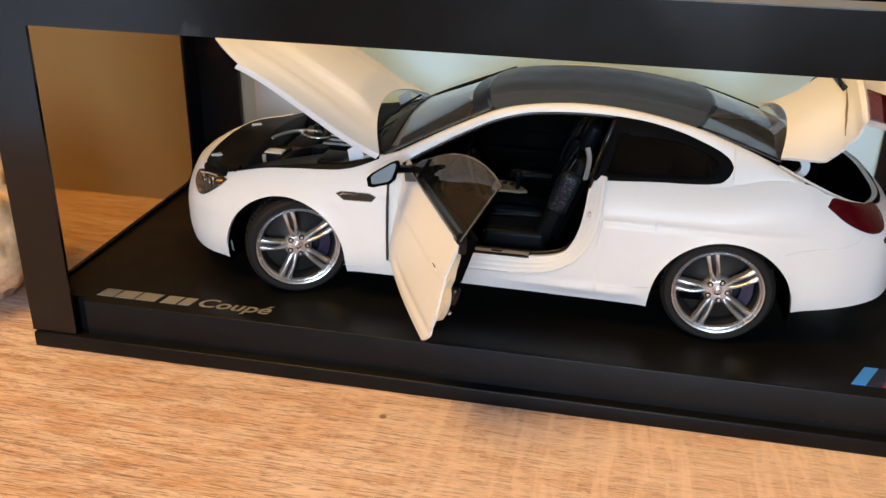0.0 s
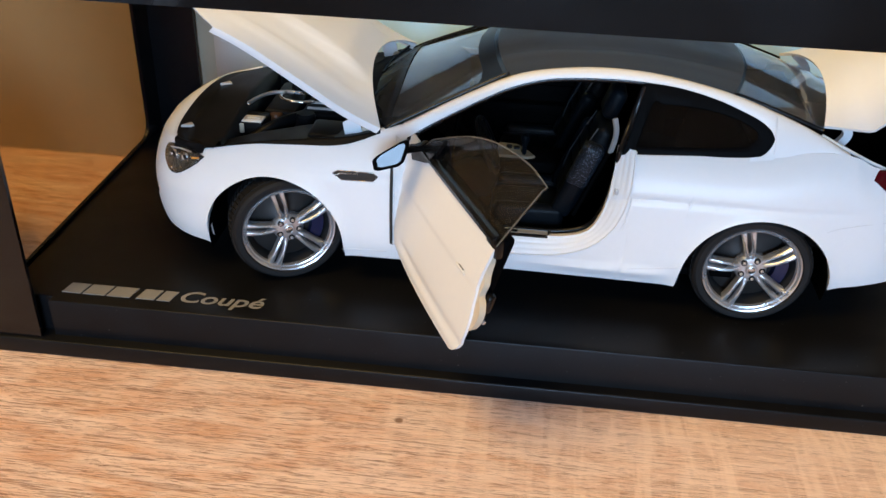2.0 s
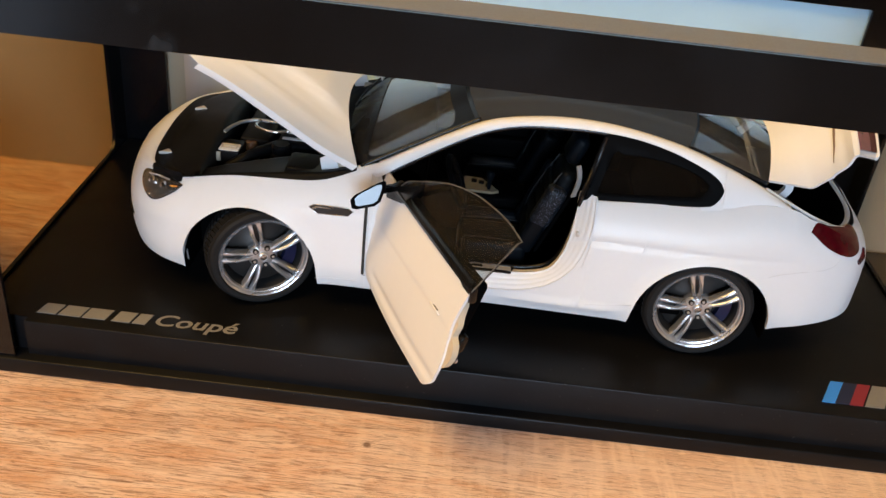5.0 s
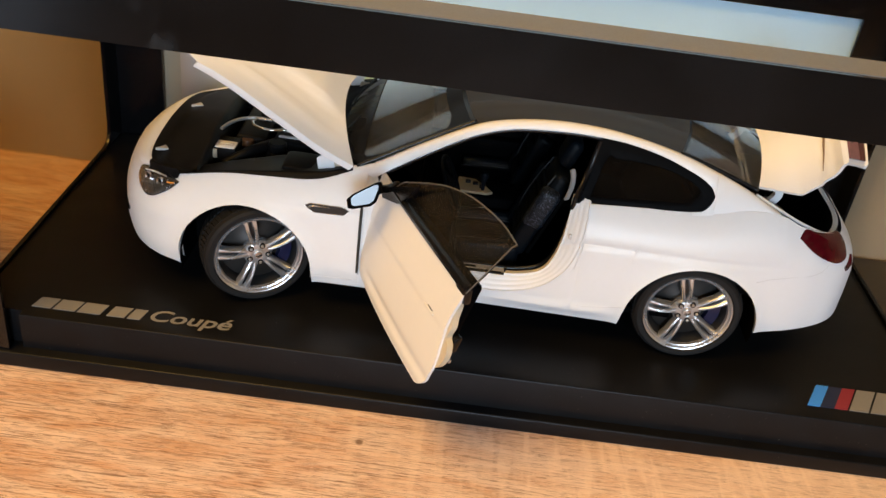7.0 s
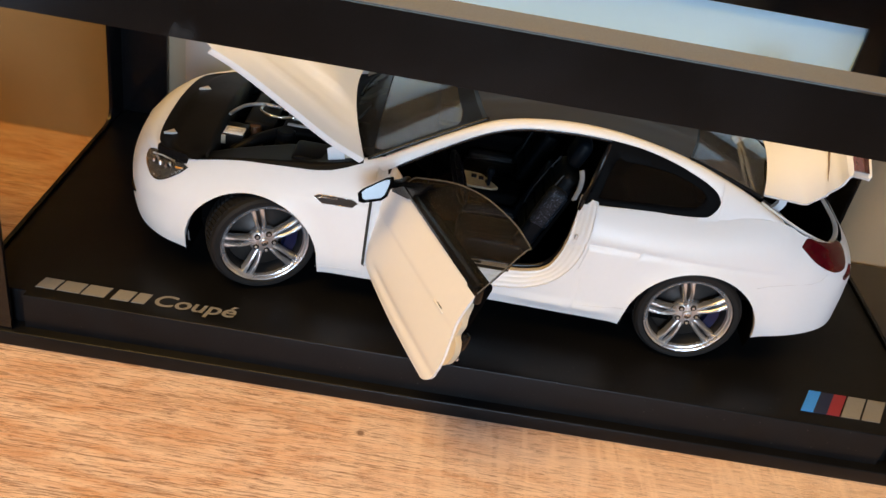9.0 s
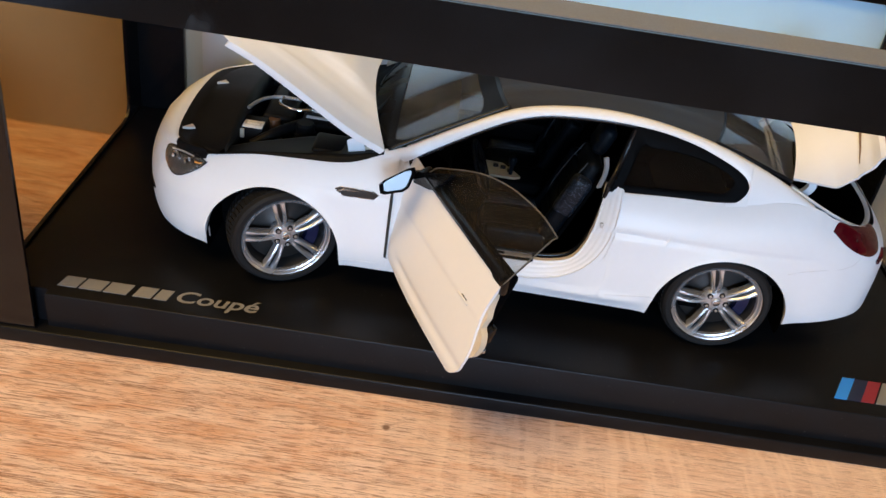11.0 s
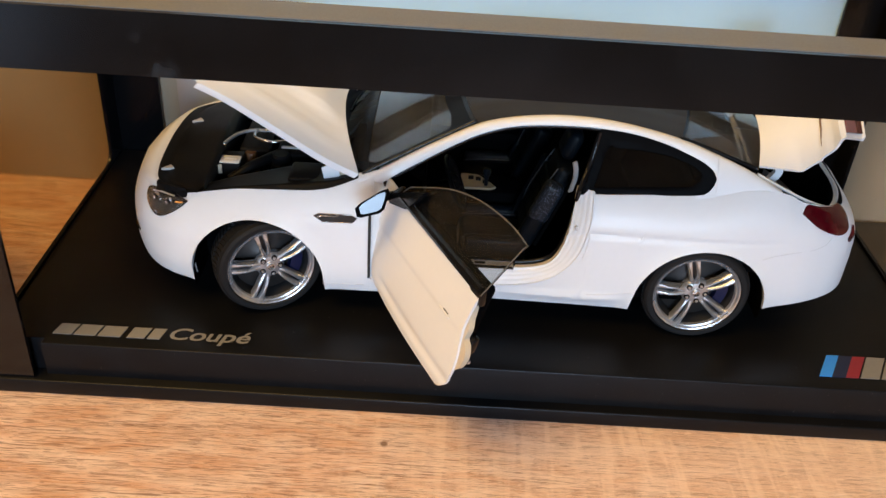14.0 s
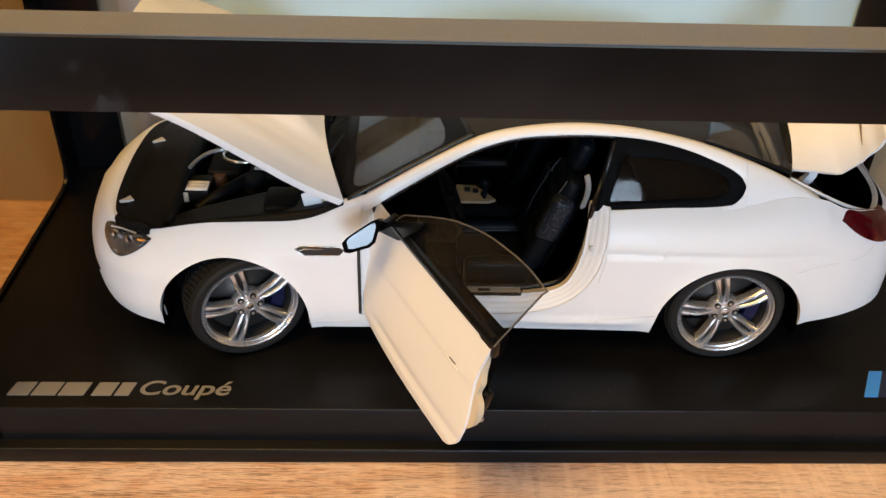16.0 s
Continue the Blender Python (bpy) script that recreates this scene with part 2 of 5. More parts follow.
BEIGE = material("beige_inner_metal", (0.52, 0.44, 0.32), 0.5, grain=0.04)
CARBON = material("carbon_roof", (0.018, 0.0165, 0.0155), 0.36, coat=0.08, grain=0.35, scale=1800, bump=0.2, spec=0.25)
GLASS = material("smoked_glass", (0.58, 0.58, 0.575), 0.02, trans=1.0, ior=1.25, grain=0.03, haze=0.005, spots=((0.56, 0.56, 0.57), 1500, 0.665))
CLEAR = material("clear_glass", (0.76, 0.80, 0.87), 0.02, trans=1.0, ior=1.36, grain=0.02, haze=0.025, scale=1400, spots=((0.6, 0.62, 0.66), 1500, 0.70))
TINT = material("tinted_glass", (0.30, 0.25, 0.20), 0.03, trans=1.0, ior=1.26, grain=0.03, haze=0.012)
LENS = material("clear_lens", (0.86, 0.86, 0.86), 0.02, trans=1.0, ior=1.35, grain=0.0)
RED = material("red_lamp_plastic", (0.055, 0.0022, 0.0045), 0.14, coat=0.3, grain=0.45, scale=420, spec=0.35)
PLUM = material("plum_lamp_plastic", (0.17, 0.065, 0.075), 0.15, coat=0.6, grain=0.2, scale=420)
AMBER = material("amber_reflector", (0.8, 0.30, 0.03), 0.25)
MIRROR = material("mirror_glass", (0.095, 0.094, 0.094), 0.36, metal=1.0, grain=0.0)
COPPER = material("brown_cap", (0.085, 0.045, 0.02), 0.4)
INK_GREY = material("printed_grey", (0.19, 0.185, 0.18), 0.5, grain=0.06)
INK_BLUE = material("printed_light_blue", (0.045, 0.25, 0.85), 0.5, grain=0.05)
INK_NAVY = material("printed_navy", (0.012, 0.018, 0.055), 0.5, grain=0.05)
INK_RED = material("printed_red", (0.21, 0.020, 0.032), 0.5, grain=0.05)
PLUSH = material("cream_plush", (0.60, 0.41, 0.24), 0.95, grain=0.25, scale=420, bump=1.0)


# ---- mesh helpers ----
def thing(name, label, category, place=(0, 0, 0), kind="", group=""):
    ob = new(name)
    ob.location = place
    return tagged(ob, label, category, group, kind)


def finish(name, bm, mat, parent=None, label="", smooth=None):
    me = bpy.data.meshes.new(name)
    if smooth is not None:
        lim = radians(smooth)
        for f in bm.faces:
            f.smooth = True
        for e in bm.edges:
            if len(e.link_faces) != 2 or e.calc_face_angle(9) > lim:
                e.smooth = False
    bm.to_mesh(me)
    bm.free()
    me.materials.append(mat)
    ob = new(name, me)
    if parent is not None:
        ob.parent = parent
    if label:
        ob["label"] = label
    return ob


def part(name, bm, mat, parent, label="", smooth=35):
    return finish(name, bm, mat, parent, label, smooth)


def grid(rows, closed=False, flip=False, bm=None):
    """Quads between rows of points."""
    bm = bm or bmesh.new()
    vs = [[bm.verts.new(p) for p in r] for r in rows]
    for a, b in zip(vs, vs[1:]):
        k = len(a)
        for i in range(k if closed else k - 1):
            j = (i + 1) % k
            q = (a[i], a[j], b[j], b[i])
            bm.faces.new(q[::-1] if flip else q)
    return bm


def block(x0, x1, y0, y1, z0, z1, bevel=0.0, seg=2, bm=None):
    bm2 = bmesh.new()
    bmesh.ops.create_cube(bm2, size=1)
    bmesh.ops.scale(bm2, vec=(x1 - x0, y1 - y0, z1 - z0), verts=bm2.verts)
    bmesh.ops.translate(bm2, vec=((x0 + x1) / 2, (y0 + y1) / 2, (z0 + z1) / 2), verts=bm2.verts)
    if bevel:
        bmesh.ops.bevel(bm2, geom=bm2.edges[:], offset=bevel, segments=seg, affect="EDGES", profile=0.5)
    return merge(bm, bm2)


def merge(bm, other):
    if bm is None:
        return other
    me = bpy.data.meshes.new("join")
    other.to_mesh(me)
    other.free()
    bm.from_mesh(me)
    bpy.data.meshes.remove(me)
    return bm


def turned(bm, m):
    bmesh.ops.transform(bm, matrix=m, verts=bm.verts)
    return bm


def lathe(profile, n=48, axis="y", bm=None):
    """Revolves (radius, along) pairs round an axis."""
    rows = []
    for r, a in profile:
        row = []
        for i in range(n):
            t = 2 * math.pi * i / n
            c, s = r * math.cos(t), r * math.sin(t)
            row.append({"y": (c, a, s), "z": (c, s, a), "x": (a, c, s)}[axis])
        rows.append(row)
    return merge(bm, grid(rows, closed=True))


def tube(path, radius, n=10, bm=None, caps=True):
    pts = [Vector(p) for p in path]
    radii = radius if isinstance(radius, (list, tuple)) else [radius] * len(pts)
    rows, up = [], Vector((0.13, 0.31, 0.94))
    for i, p in enumerate(pts):
        d = (pts[min(i + 1, len(pts) - 1)] - pts[max(i - 1, 0)]).normalized()
        a = d.cross(up).normalized()
        b = d.cross(a)
        rows.append([p + radii[i] * (a * math.cos(2 * math.pi * k / n) + b * math.sin(2 * math.pi * k / n)) for k in range(n)])
    g = grid(rows, closed=True)
    if caps:
        g.verts.ensure_lookup_table()
        g.faces.new(g.verts[:n])
        g.faces.new(g.verts[-n:][::-1])
    return merge(bm, g)


def curve(points, n=8):
    """A smooth line through the points (Catmull-Rom), n steps between two."""
    p = [Vector(q) for q in points]
    p = [2 * p[0] - p[1]] + p + [2 * p[-1] - p[-2]]
    out = []
    for i in range(1, len(p) - 2):
        for k in range(n):
            t = k / n
            out.append(0.5 * (2 * p[i] + (p[i + 1] - p[i - 1]) * t + (2 * p[i - 1] - 5 * p[i] + 4 * p[i + 1] - p[i + 2]) * t * t + (3 * p[i] - p[i - 1] - 3 * p[i + 1] + p[i + 2]) * t ** 3))
    return out + [p[-2]]


def lerp(x, table):
    """A smooth-ish value from a table of (x, value)."""
    if x <= table[0][0]:
        return table[0][1]
    for (a, va), (b, vb) in zip(table, table[1:]):
        if x <= b:
            return va + (vb - va) * (x - a) / (b - a)
    return table[-1][1]


def smooth_table(table, n=10):
    return [(p.x, p.y) for p in curve([(a, b, 0) for a, b in table], n)]


def plate(outline, holes, thick, to3, bm=None):
    """A flat sheet with rounded holes: outline and holes are lists of (u, v); to3(u, v, w) places them; w runs from 0 to thick."""
    b = bmesh.new()
    loops = []
    for ring in [outline] + holes:
        vs = [b.verts.new((u, v, 0)) for u, v in ring]
        loops.append([b.edges.new((vs[i], vs[(i + 1) % len(vs)])) for i in range(len(vs))])
    bmesh.ops.triangle_fill(b, use_beauty=True, edges=[e for l in loops for e in l])
    got = bmesh.ops.extrude_face_region(b, geom=b.faces[:])
    top = [v for v in got["geom"] if isinstance(v, bmesh.types.BMVert)]
    bmesh.ops.translate(b, vec=(0, 0, thick), verts=top)
    bmesh.ops.recalc_face_normals(b, faces=b.faces[:])
    for v in b.verts:
        v.co = to3(*v.co)
    return merge(bm, b)


def round_rect(u0, u1, v0, v1, r, n=6, radii=None):
    """Corners in the order low-low, high-low, high-high, low-high."""
    rr = radii or (r, r, r, r)
    pts = []
    for (cu, cv), a0, q in zip(((u0, v0), (u1, v0), (u1, v1), (u0, v1)), (180, 270, 0, 90), rr):
        if q <= 0:
            pts.append((cu, cv))
            continue
        mu, mv = cu + (q if cu == u0 else -q), cv + (q if cv == v0 else -q)
        for k in range(n + 1):
            t = radians(a0 + 90 * k / n)
            pts.append((mu + q * math.cos(t), mv + q * math.sin(t)))
    return pts


def solid(bm, t):
    """Gives an open sheet thickness against its normals."""
    bmesh.ops.recalc_face_normals(bm, faces=bm.faces[:])
    bmesh.ops.solidify(bm, geom=bm.faces[:], thickness=t)
    return bm


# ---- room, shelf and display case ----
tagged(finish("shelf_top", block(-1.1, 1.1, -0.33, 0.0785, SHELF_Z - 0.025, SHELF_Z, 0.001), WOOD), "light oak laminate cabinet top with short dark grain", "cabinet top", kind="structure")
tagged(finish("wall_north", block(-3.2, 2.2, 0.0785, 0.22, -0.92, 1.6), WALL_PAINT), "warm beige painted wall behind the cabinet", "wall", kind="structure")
# rest of the room is unseen; its colours are set for bounce and reflections
tagged(finish("wall_west", block(-3.32, -3.2, -2.4, 0.22, -0.92, 1.6), ROOM_PAINT), "plain pale room wall", "wall", kind="structure")
tagged(finish("wall_east", block(2.2, 2.32, -2.4, 0.22, -0.92, 1.6), ROOM_PAINT), "plain pale room wall", "wall", kind="structure")
south = block(-3.2, -1.98, -2.4, -2.3, -0.92, 1.6)
south = block(-1.98, -1.19, -2.4, -2.3, 1.27, 1.6, bm=south)
south = block(-1.19, -0.20, -2.4, -2.3, -0.92, 1.6, bm=south)
south = block(-0.20, 0.60, -2.4, -2.3, -0.92, 0.02, bm=south)
south = block(-0.20, 0.60, -2.4, -2.3, 0.98, 1.6, bm=south)
south = block(0.60, 2.2, -2.4, -2.3, -0.92, 1.6, bm=south)
tagged(finish("wall_south", south, ROOM_PAINT), "plain pale room wall with a window and a balcony door opening", "wall", kind="structure")
tagged(finish("floor", block(-3.32, 2.32, -2.4, 0.22, -1.0, -0.92), FLOOR_GREY), "plain grey room floor", "floor", kind="structure")
tagged(finish("ceiling", block(-3.32, 2.32, -2.4, 0.22, 1.6, 1.7), ROOM_PAINT), "plain pale ceiling", "ceiling", kind="structure")

CX, CY, FLOOR_Z = 0.1808, 0.0795, -0.0008
case = thing("display_case", "black glossy open window display case standing on the oak top", "display case", (0, 0, SHELF_Z))


def in_case(bm):
    return turned(bm, Matrix.Translation((0, 0, -SHELF_Z)))


# base: flat slab on the shelf, and the raised plinth with a straight front face standing back from its edge
BACK = 0.0755
ZB, ZT = -0.0152, 0.1237
T = 0.0016
part("base_slab", in_case(block(-0.1800, 0.1800, -0.0810, BACK + 0.0008, SHELF_Z, ZB, 0.0007, 3)), PLINTH, case)
PLAN = [(-0.1582, -0.0768), (0.1582, -0.0768), (0.1582, -0.0740), (0.1758, -0.0740), (0.1758, BACK - T - 0.0006), (-0.1758, BACK - T - 0.0006), (-0.1758, -0.0740), (-0.1582, -0.0740)]
pl = plate(PLAN, [], FLOOR_Z - ZB + 0.0004, lambda u, v, w: (u, v, ZB - 0.0004 + w))
bmesh.ops.bevel(pl, geom=[e for e in pl.edges if e.calc_face_angle(0) > 0.5 and min(v.co.z for v in e.verts) > FLOOR_Z - 0.0001], offset=0.00055, segments=3, affect="EDGES", profile=0.5)
part("plinth", in_case(pl), PLINTH, case, "matt black plinth with printed lettering")


def front(u, v, w):
    return (u, -CY + w, v - SHELF_Z)


def rear(u, v, w):
    return (u, BACK - w, v - SHELF_Z)


RAIL_Z, POST_X = 0.1056, 0.1620
ring = [(-CX, ZB + 0.0003), (-POST_X, ZB + 0.0003), (-POST_X, RAIL_Z), (POST_X, RAIL_Z), (POST_X, ZB + 0.0003), (CX, ZB + 0.0003), (CX, ZT + T - 0.0002), (-CX, ZT + T - 0.0002)]
part("front_frame", plate(ring, [], T, front), FRAME_BLACK, case, "glossy black front frame", smooth=None)
part("rear_frame", plate(round_rect(-CX, CX, ZB + 0.0003, ZT, 0, radii=(0, 0, 0, 0)), [round_rect(-0.1545, 0.1583, 0.004, 0.1015, 0.001)[::-1]], T, rear), CASE_BLACK, case, smooth=None)
for s in (-1, 1):
    part("side_frame", plate(round_rect(-CY + T, BACK - T, ZB + 0.0003, ZT, 0, radii=(0, 0, 0, 0)), [round_rect(-0.0660, 0.0600, 0.0003, 0.1060, 0.008)[::-1]], T,
                             lambda u, v, w, s=s: (s * (0.1776 - w), u, v - SHELF_Z)), CASE_BLACK, case, smooth=None)
    film = part("window_film", in_case(block(min(s * 0.1779, s * 0.1782), max(s * 0.1779, s * 0.1782), -0.0690, 0.0700, -0.0060, 0.1110)), FILM if s < 0 else FILM_CLEAR, case, "slightly yellowed clear window film" if s < 0 else "clear window film", smooth=None)
    film.visible_shadow = s < 0
top_ring = round_rect(-CX, CX, -CY + T + 0.0002, BACK, 0, radii=(0, 0, 0, 0))
part("top_frame", plate(top_ring, [round_rect(-0.1620, 0.1620, -0.0632, 0.0610, 0.004)[::-1]], T, lambda u, v, w: (u, v, ZT - SHELF_Z + w)), CASE_TOP, case, "speckled grey top frame of the black case", smooth=None)
# lining of the front rail, seen from below
part("rail_lining", in_case(block(-POST_X, POST_X, -CY + T, -0.0720, RAIL_Z + 0.0017, RAIL_Z + 0.0027)), CASE_BLACK, case, smooth=None)

# white sheet between the rear opening and the wall; left end bent forward, its shade painted in
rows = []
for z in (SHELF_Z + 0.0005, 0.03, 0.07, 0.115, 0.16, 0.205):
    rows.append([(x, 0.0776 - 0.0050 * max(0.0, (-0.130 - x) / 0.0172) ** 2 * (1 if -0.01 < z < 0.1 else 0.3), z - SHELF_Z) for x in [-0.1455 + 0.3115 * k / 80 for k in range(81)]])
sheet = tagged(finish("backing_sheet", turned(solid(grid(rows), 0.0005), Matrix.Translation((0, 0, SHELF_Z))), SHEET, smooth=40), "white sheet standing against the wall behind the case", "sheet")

# flat dark grey slab, added to fill the dark area right of the case
tagged(finish("folder", block(0.186, 0.42, -0.055, 0.0765, SHELF_Z, SHELF_Z + 0.0035, 0.0008), material("grey_slab", (0.035, 0.034, 0.033), 0.6, grain=0.15, scale=600, bump=0.1)), "flat dark grey slab added beside the case", "folder")

# printing on the plinth
def strip(x0, x1, y0, y1, lean, z=FLOOR_Z + 0.00025, bm=None):
    b = bmesh.new()
    vs = [b.verts.new(p) for p in ((x0, y0, z), (x1, y0, z), (x1 + lean, y1, z), (x0 + lean, y1, z))]
    f = b.faces.new(vs)
    got = bmesh.ops.extrude_face_region(b, geom=[f])
    bmesh.ops.translate(b, vec=(0, 0, -0.00035), verts=[v for v in got["geom"] if isinstance(v, bmesh.types.BMVert)])
    bmesh.ops.recalc_face_normals(b, faces=b.faces[:])
    return merge(bm, in_case(b))


def lettering(text, x0, y0, width, height, mat, name, lean=0.0, z=FLOOR_Z + 0.0002):
    cu = bpy.data.curves.new(name, "FONT")
    cu.body, cu.size, cu.extrude, cu.shear, cu.offset = text, 1.0, 0.0, lean, 0.017
    tmp = bpy.data.objects.new(name, cu)
    scene.collection.objects.link(tmp)
    bpy.context.view_layer.update()
    me = bpy.data.meshes.new_from_object(tmp)
    bpy.data.objects.remove(tmp)
    xs, ys = [v.co.x for v in me.vertices], [v.co.y for v in me.vertices]
    kx = width / (max(xs) - min(xs))
    ky = height / (max(ys) - min(ys))
    for v in me.vertices:
        v.co = ((v.co.x - min(xs)) * kx + x0, (v.co.y - min(ys)) * ky + y0, z - SHELF_Z)
    me.materials.append(mat)
    ob = new(name, me)
    ob.parent = case
    return ob


lettering("Coupé", -0.1140, -0.0730, 0.0296, 0.0088, INK_GREY, "lettering", 0.22)
for x0, x1 in ((-0.1560, -0.1493), (-0.1484, -0.1406), (-0.1398, -0.1316), (-0.1292, -0.1228), (-0.1218, -0.1172)):
    part("printed_bar", strip(x0, x1, -0.0712, -0.0652, 0.0014), INK_GREY, case, smooth=None)
for mat, x0, x1 in ((INK_BLUE, 0.1258, 0.1305), (INK_NAVY, 0.1305, 0.1357), (INK_RED, 0.1357, 0.1405), (INK_GREY, 0.1412, 0.1482), (INK_GREY, 0.1490, 0.1560)):
    part("printed_stripe", strip(x0, x1, -0.0700, -0.0575, 0.0068), mat, case, smooth=None)

# ---- model car ----
car = thing("model_car", "white diecast model coupe with open door, bonnet and boot", "model car")

OUTLINE = curve([(-0.1408, 0, 0), (-0.1386, -0.018, 0), (-0.1320, -0.034, 0), (-0.1210, -0.0448, 0), (-0.107, -0.0500, 0), (-0.084, -0.0516, 0), (-0.05, -0.0516, 0), (-0.01, -0.0510, 0),
                 (0.03, -0.0514, 0), (0.08, -0.0522, 0), (0.105, -0.0505, 0), (0.1225, -0.0473, 0), (0.1362, -0.0402, 0), (0.1432, -0.0255, 0), (0.1454, 0, 0)], 14)
TOP = smooth_table([(-0.139, 0.0400), (-0.13, 0.0415), (-0.12, 0.0430), (-0.11, 0.0450), (-0.095, 0.0488), (-0.076, 0.0518), (-0.06, 0.0540), (-0.0475, 0.0572), (-0.042, 0.0585), (-0.03, 0.0580), (0, 0.0562), (0.0316, 0.0557), (0.05, 0.0565), (0.072, 0.0578), (0.09, 0.0602), (0.1, 0.0609), (0.107, 0.0600), (0.113, 0.0572), (0.12, 0.0556), (0.13, 0.0533), (0.142, 0.0513)])
LOW = [(-0.139, 0.0135), (-0.130, 0.0110), (-0.1078, 0.0110), (-0.06, 0.0115), (0.0, 0.0109), (0.056, 0.0104), (0.1052, 0.0140), (0.125, 0.0165), (0.142, 0.0195)]
ARCHES = ((-0.0842, 0.0158, 0.0246), (0.0808, 0.0142, 0.0250))


def low(x):
    z = lerp(x, LOW)
    for cx, cz, r in ARCHES:
        if abs(x - cx) < r:
            z = max(z, cz + math.sqrt(r * r - (x - cx) ** 2))
    return z


def upper_y(z):
    d = max(0.0, z - 0.0565)
    return 0.0452 - 0.46 * d - 3.0 * d * d


def inset(x, z, zt):
    """How far the side stands in from the widest outline at a height: rolled shoulder above, tucked sill below, a light crease between."""
    d = (zt - z) / 0.0155
    v = lerp(x, ((-0.140, 0.0034), (-0.132, 0.0052), (-0.12, 0.0072), (-0.05, 0.0068), (-0.035, 0.0050), (0.03, 0.0051), (0.05, 0.0060), (0.08, 0.0077), (0.095, 0.0066), (0.107, 0.0052), (0.12, 0.0050), (0.132, 0.0068), (0.143, 0.0080))) * max(0.0, 1 - d) ** 2.1
    v += 0.0016 * max(0.0, (0.021 - z) / 0.010) ** 2
    v += 0.0009 * max(0.0, (z - 0.030) / 0.02)
    fade = max(0.0, 1 - abs(x - 0.02) / 0.10)
    v += 0.0009 * min(1.0, 1.6 * fade) * math.exp(-((z - 0.0425) / 0.0011) ** 2)
    v -= 0.0011 * max(0.0, min(1.0, (x + 0.005) / 0.030)) * max(0.0, min(1.0, (0.0535 - x) / 0.008)) * max(0.0, 1 - abs(z - 0.0152) / 0.0030)
    for cx, cz, r in ARCHES:
        d2 = math.hypot(x - cx, z - cz) - r
        if -0.001 < d2 < 0.006:
            v -= 0.0009 * (1 - d2 / 0.006) ** 2
    return v


OUT_N = []
for i, p in enumerate(OUTLINE):
    a, b = OUTLINE[max(i - 1, 0)], OUTLINE[min(i + 1, len(OUTLINE) - 1)]
    d = (b - a).normalized()
    OUT_N.append((d.y, -d.x))
OUT_N[0], OUT_N[-1] = (-1, 0), (1, 0)


def refine(points, extra):
    """Outline columns with more of them round the wheel arches."""
    cols = []
    for i, p in enumerate(points):
        cols.append((p.x, p.y, *OUT_N[i]))
    full = []
    for a, b in zip(cols, cols[1:]):
        full.append(a)
        near = any(abs(abs((a[0] + b[0]) / 2 - cx) - r) < 0.006 for cx, _, r in ARCHES)
        k = 5 if near else 1
        for j in range(1, k + 1):
            t = j / (k + 1)
            full.append(tuple(u + (v - u) * t for u, v in zip(a, b)))
    full.append(cols[-1])
    return full


COLS = refine(OUTLINE, 4)
NV = 52


def side_column(c, z0, z1, zt, side):
    x, y, nx, ny = c
    out = []
    for j in range(NV):
        z = z0 + (z1 - z0) * (j / (NV - 1))
        v = inset(x, z, zt)
        out.append((x - nx * v, side * -(y - ny * v), z))
    return out


def top_of(c):
    return lerp(c[0], TOP)


DOOR_OUT = [(-0.060, 0.0178), (0.004, 0.0180), (0.013, 0.0187), (0.021, 0.0209), (0.027, 0.0244), (0.0315, 0.0293), (0.0345, 0.0350), (0.0362, 0.0420), (0.0368, 0.05)]
shell = bmesh.new()
# side with the open door: wing and bumper, sill, quarter and tail
wing = [c for c in COLS if c[0] <= -0.0424]
wing.append((-0.0424, -0.0516, 0, -1))
sill = [(-0.0424, -0.0516, 0, -1)] + [c for c in COLS if -0.0424 < c[0] < 0.0368] + [(0.0368, -0.0515, 0, -1)]
tail = [(0.0368, -0.0515, 0, -1)] + [c for c in COLS if c[0] > 0.0368]
for cols, topper in ((wing, top_of), (sill, lambda c: lerp(c[0], DOOR_OUT)), (tail, top_of)):
    shell = merge(shell, grid([side_column(c, low(c[0]), topper(c), top_of(c), -1) for c in cols]))
# the closed far side
shell = merge(shell, grid([side_column(c, low(c[0]), top_of(c), top_of(c), 1) for c in COLS], flip=True))
# lips that turn in along the lower edges and arches
for side, flip in ((-1, True), (1, False)):
    rows = []
    for c in COLS:
        a = Vector(side_column(c, low(c[0]), top_of(c), top_of(c), side)[0])
        rows.append([a, a + Vector((-c[2] * 0.0012, side * (c[3]) * 0.0012, 0.0002)), a + Vector((-c[2] * 0.003, side * c[3] * 0.003, 0.001))])
    shell = merge(shell, grid(rows, flip=flip))
# ledge along the belt of the quarter panel
shell = merge(shell, grid([[a, a + Vector((0, 0.0012, 0.0001)), a + Vector((0, 0.0034, -0.0002))] for a in [Vector(side_column(c, low(c[0]), top_of(c), top_of(c), -1)[-1]) for c in tail if c[0] < 0.100]]))
bmesh.ops.remove_doubles(shell, verts=shell.verts[:], dist=0.00002)
part("body_shell", shell, PAINT, car, smooth=38)

# roof rails (from the windscreen pillar over the windows to the tail)
RAIL_TOP = smooth_table([(-0.0475, 0.0577), (-0.04, 0.0598), (-0.03, 0.0648), (-0.02, 0.0696), (-0.0066, 0.0752), (0.005, 0.0779), (0.02, 0.0794), (0.035, 0.0793), (0.05, 0.0777), (0.0663, 0.0745), (0.08, 0.0703), (0.09, 0.0667), (0.098, 0.0632), (0.104, 0.0604)])
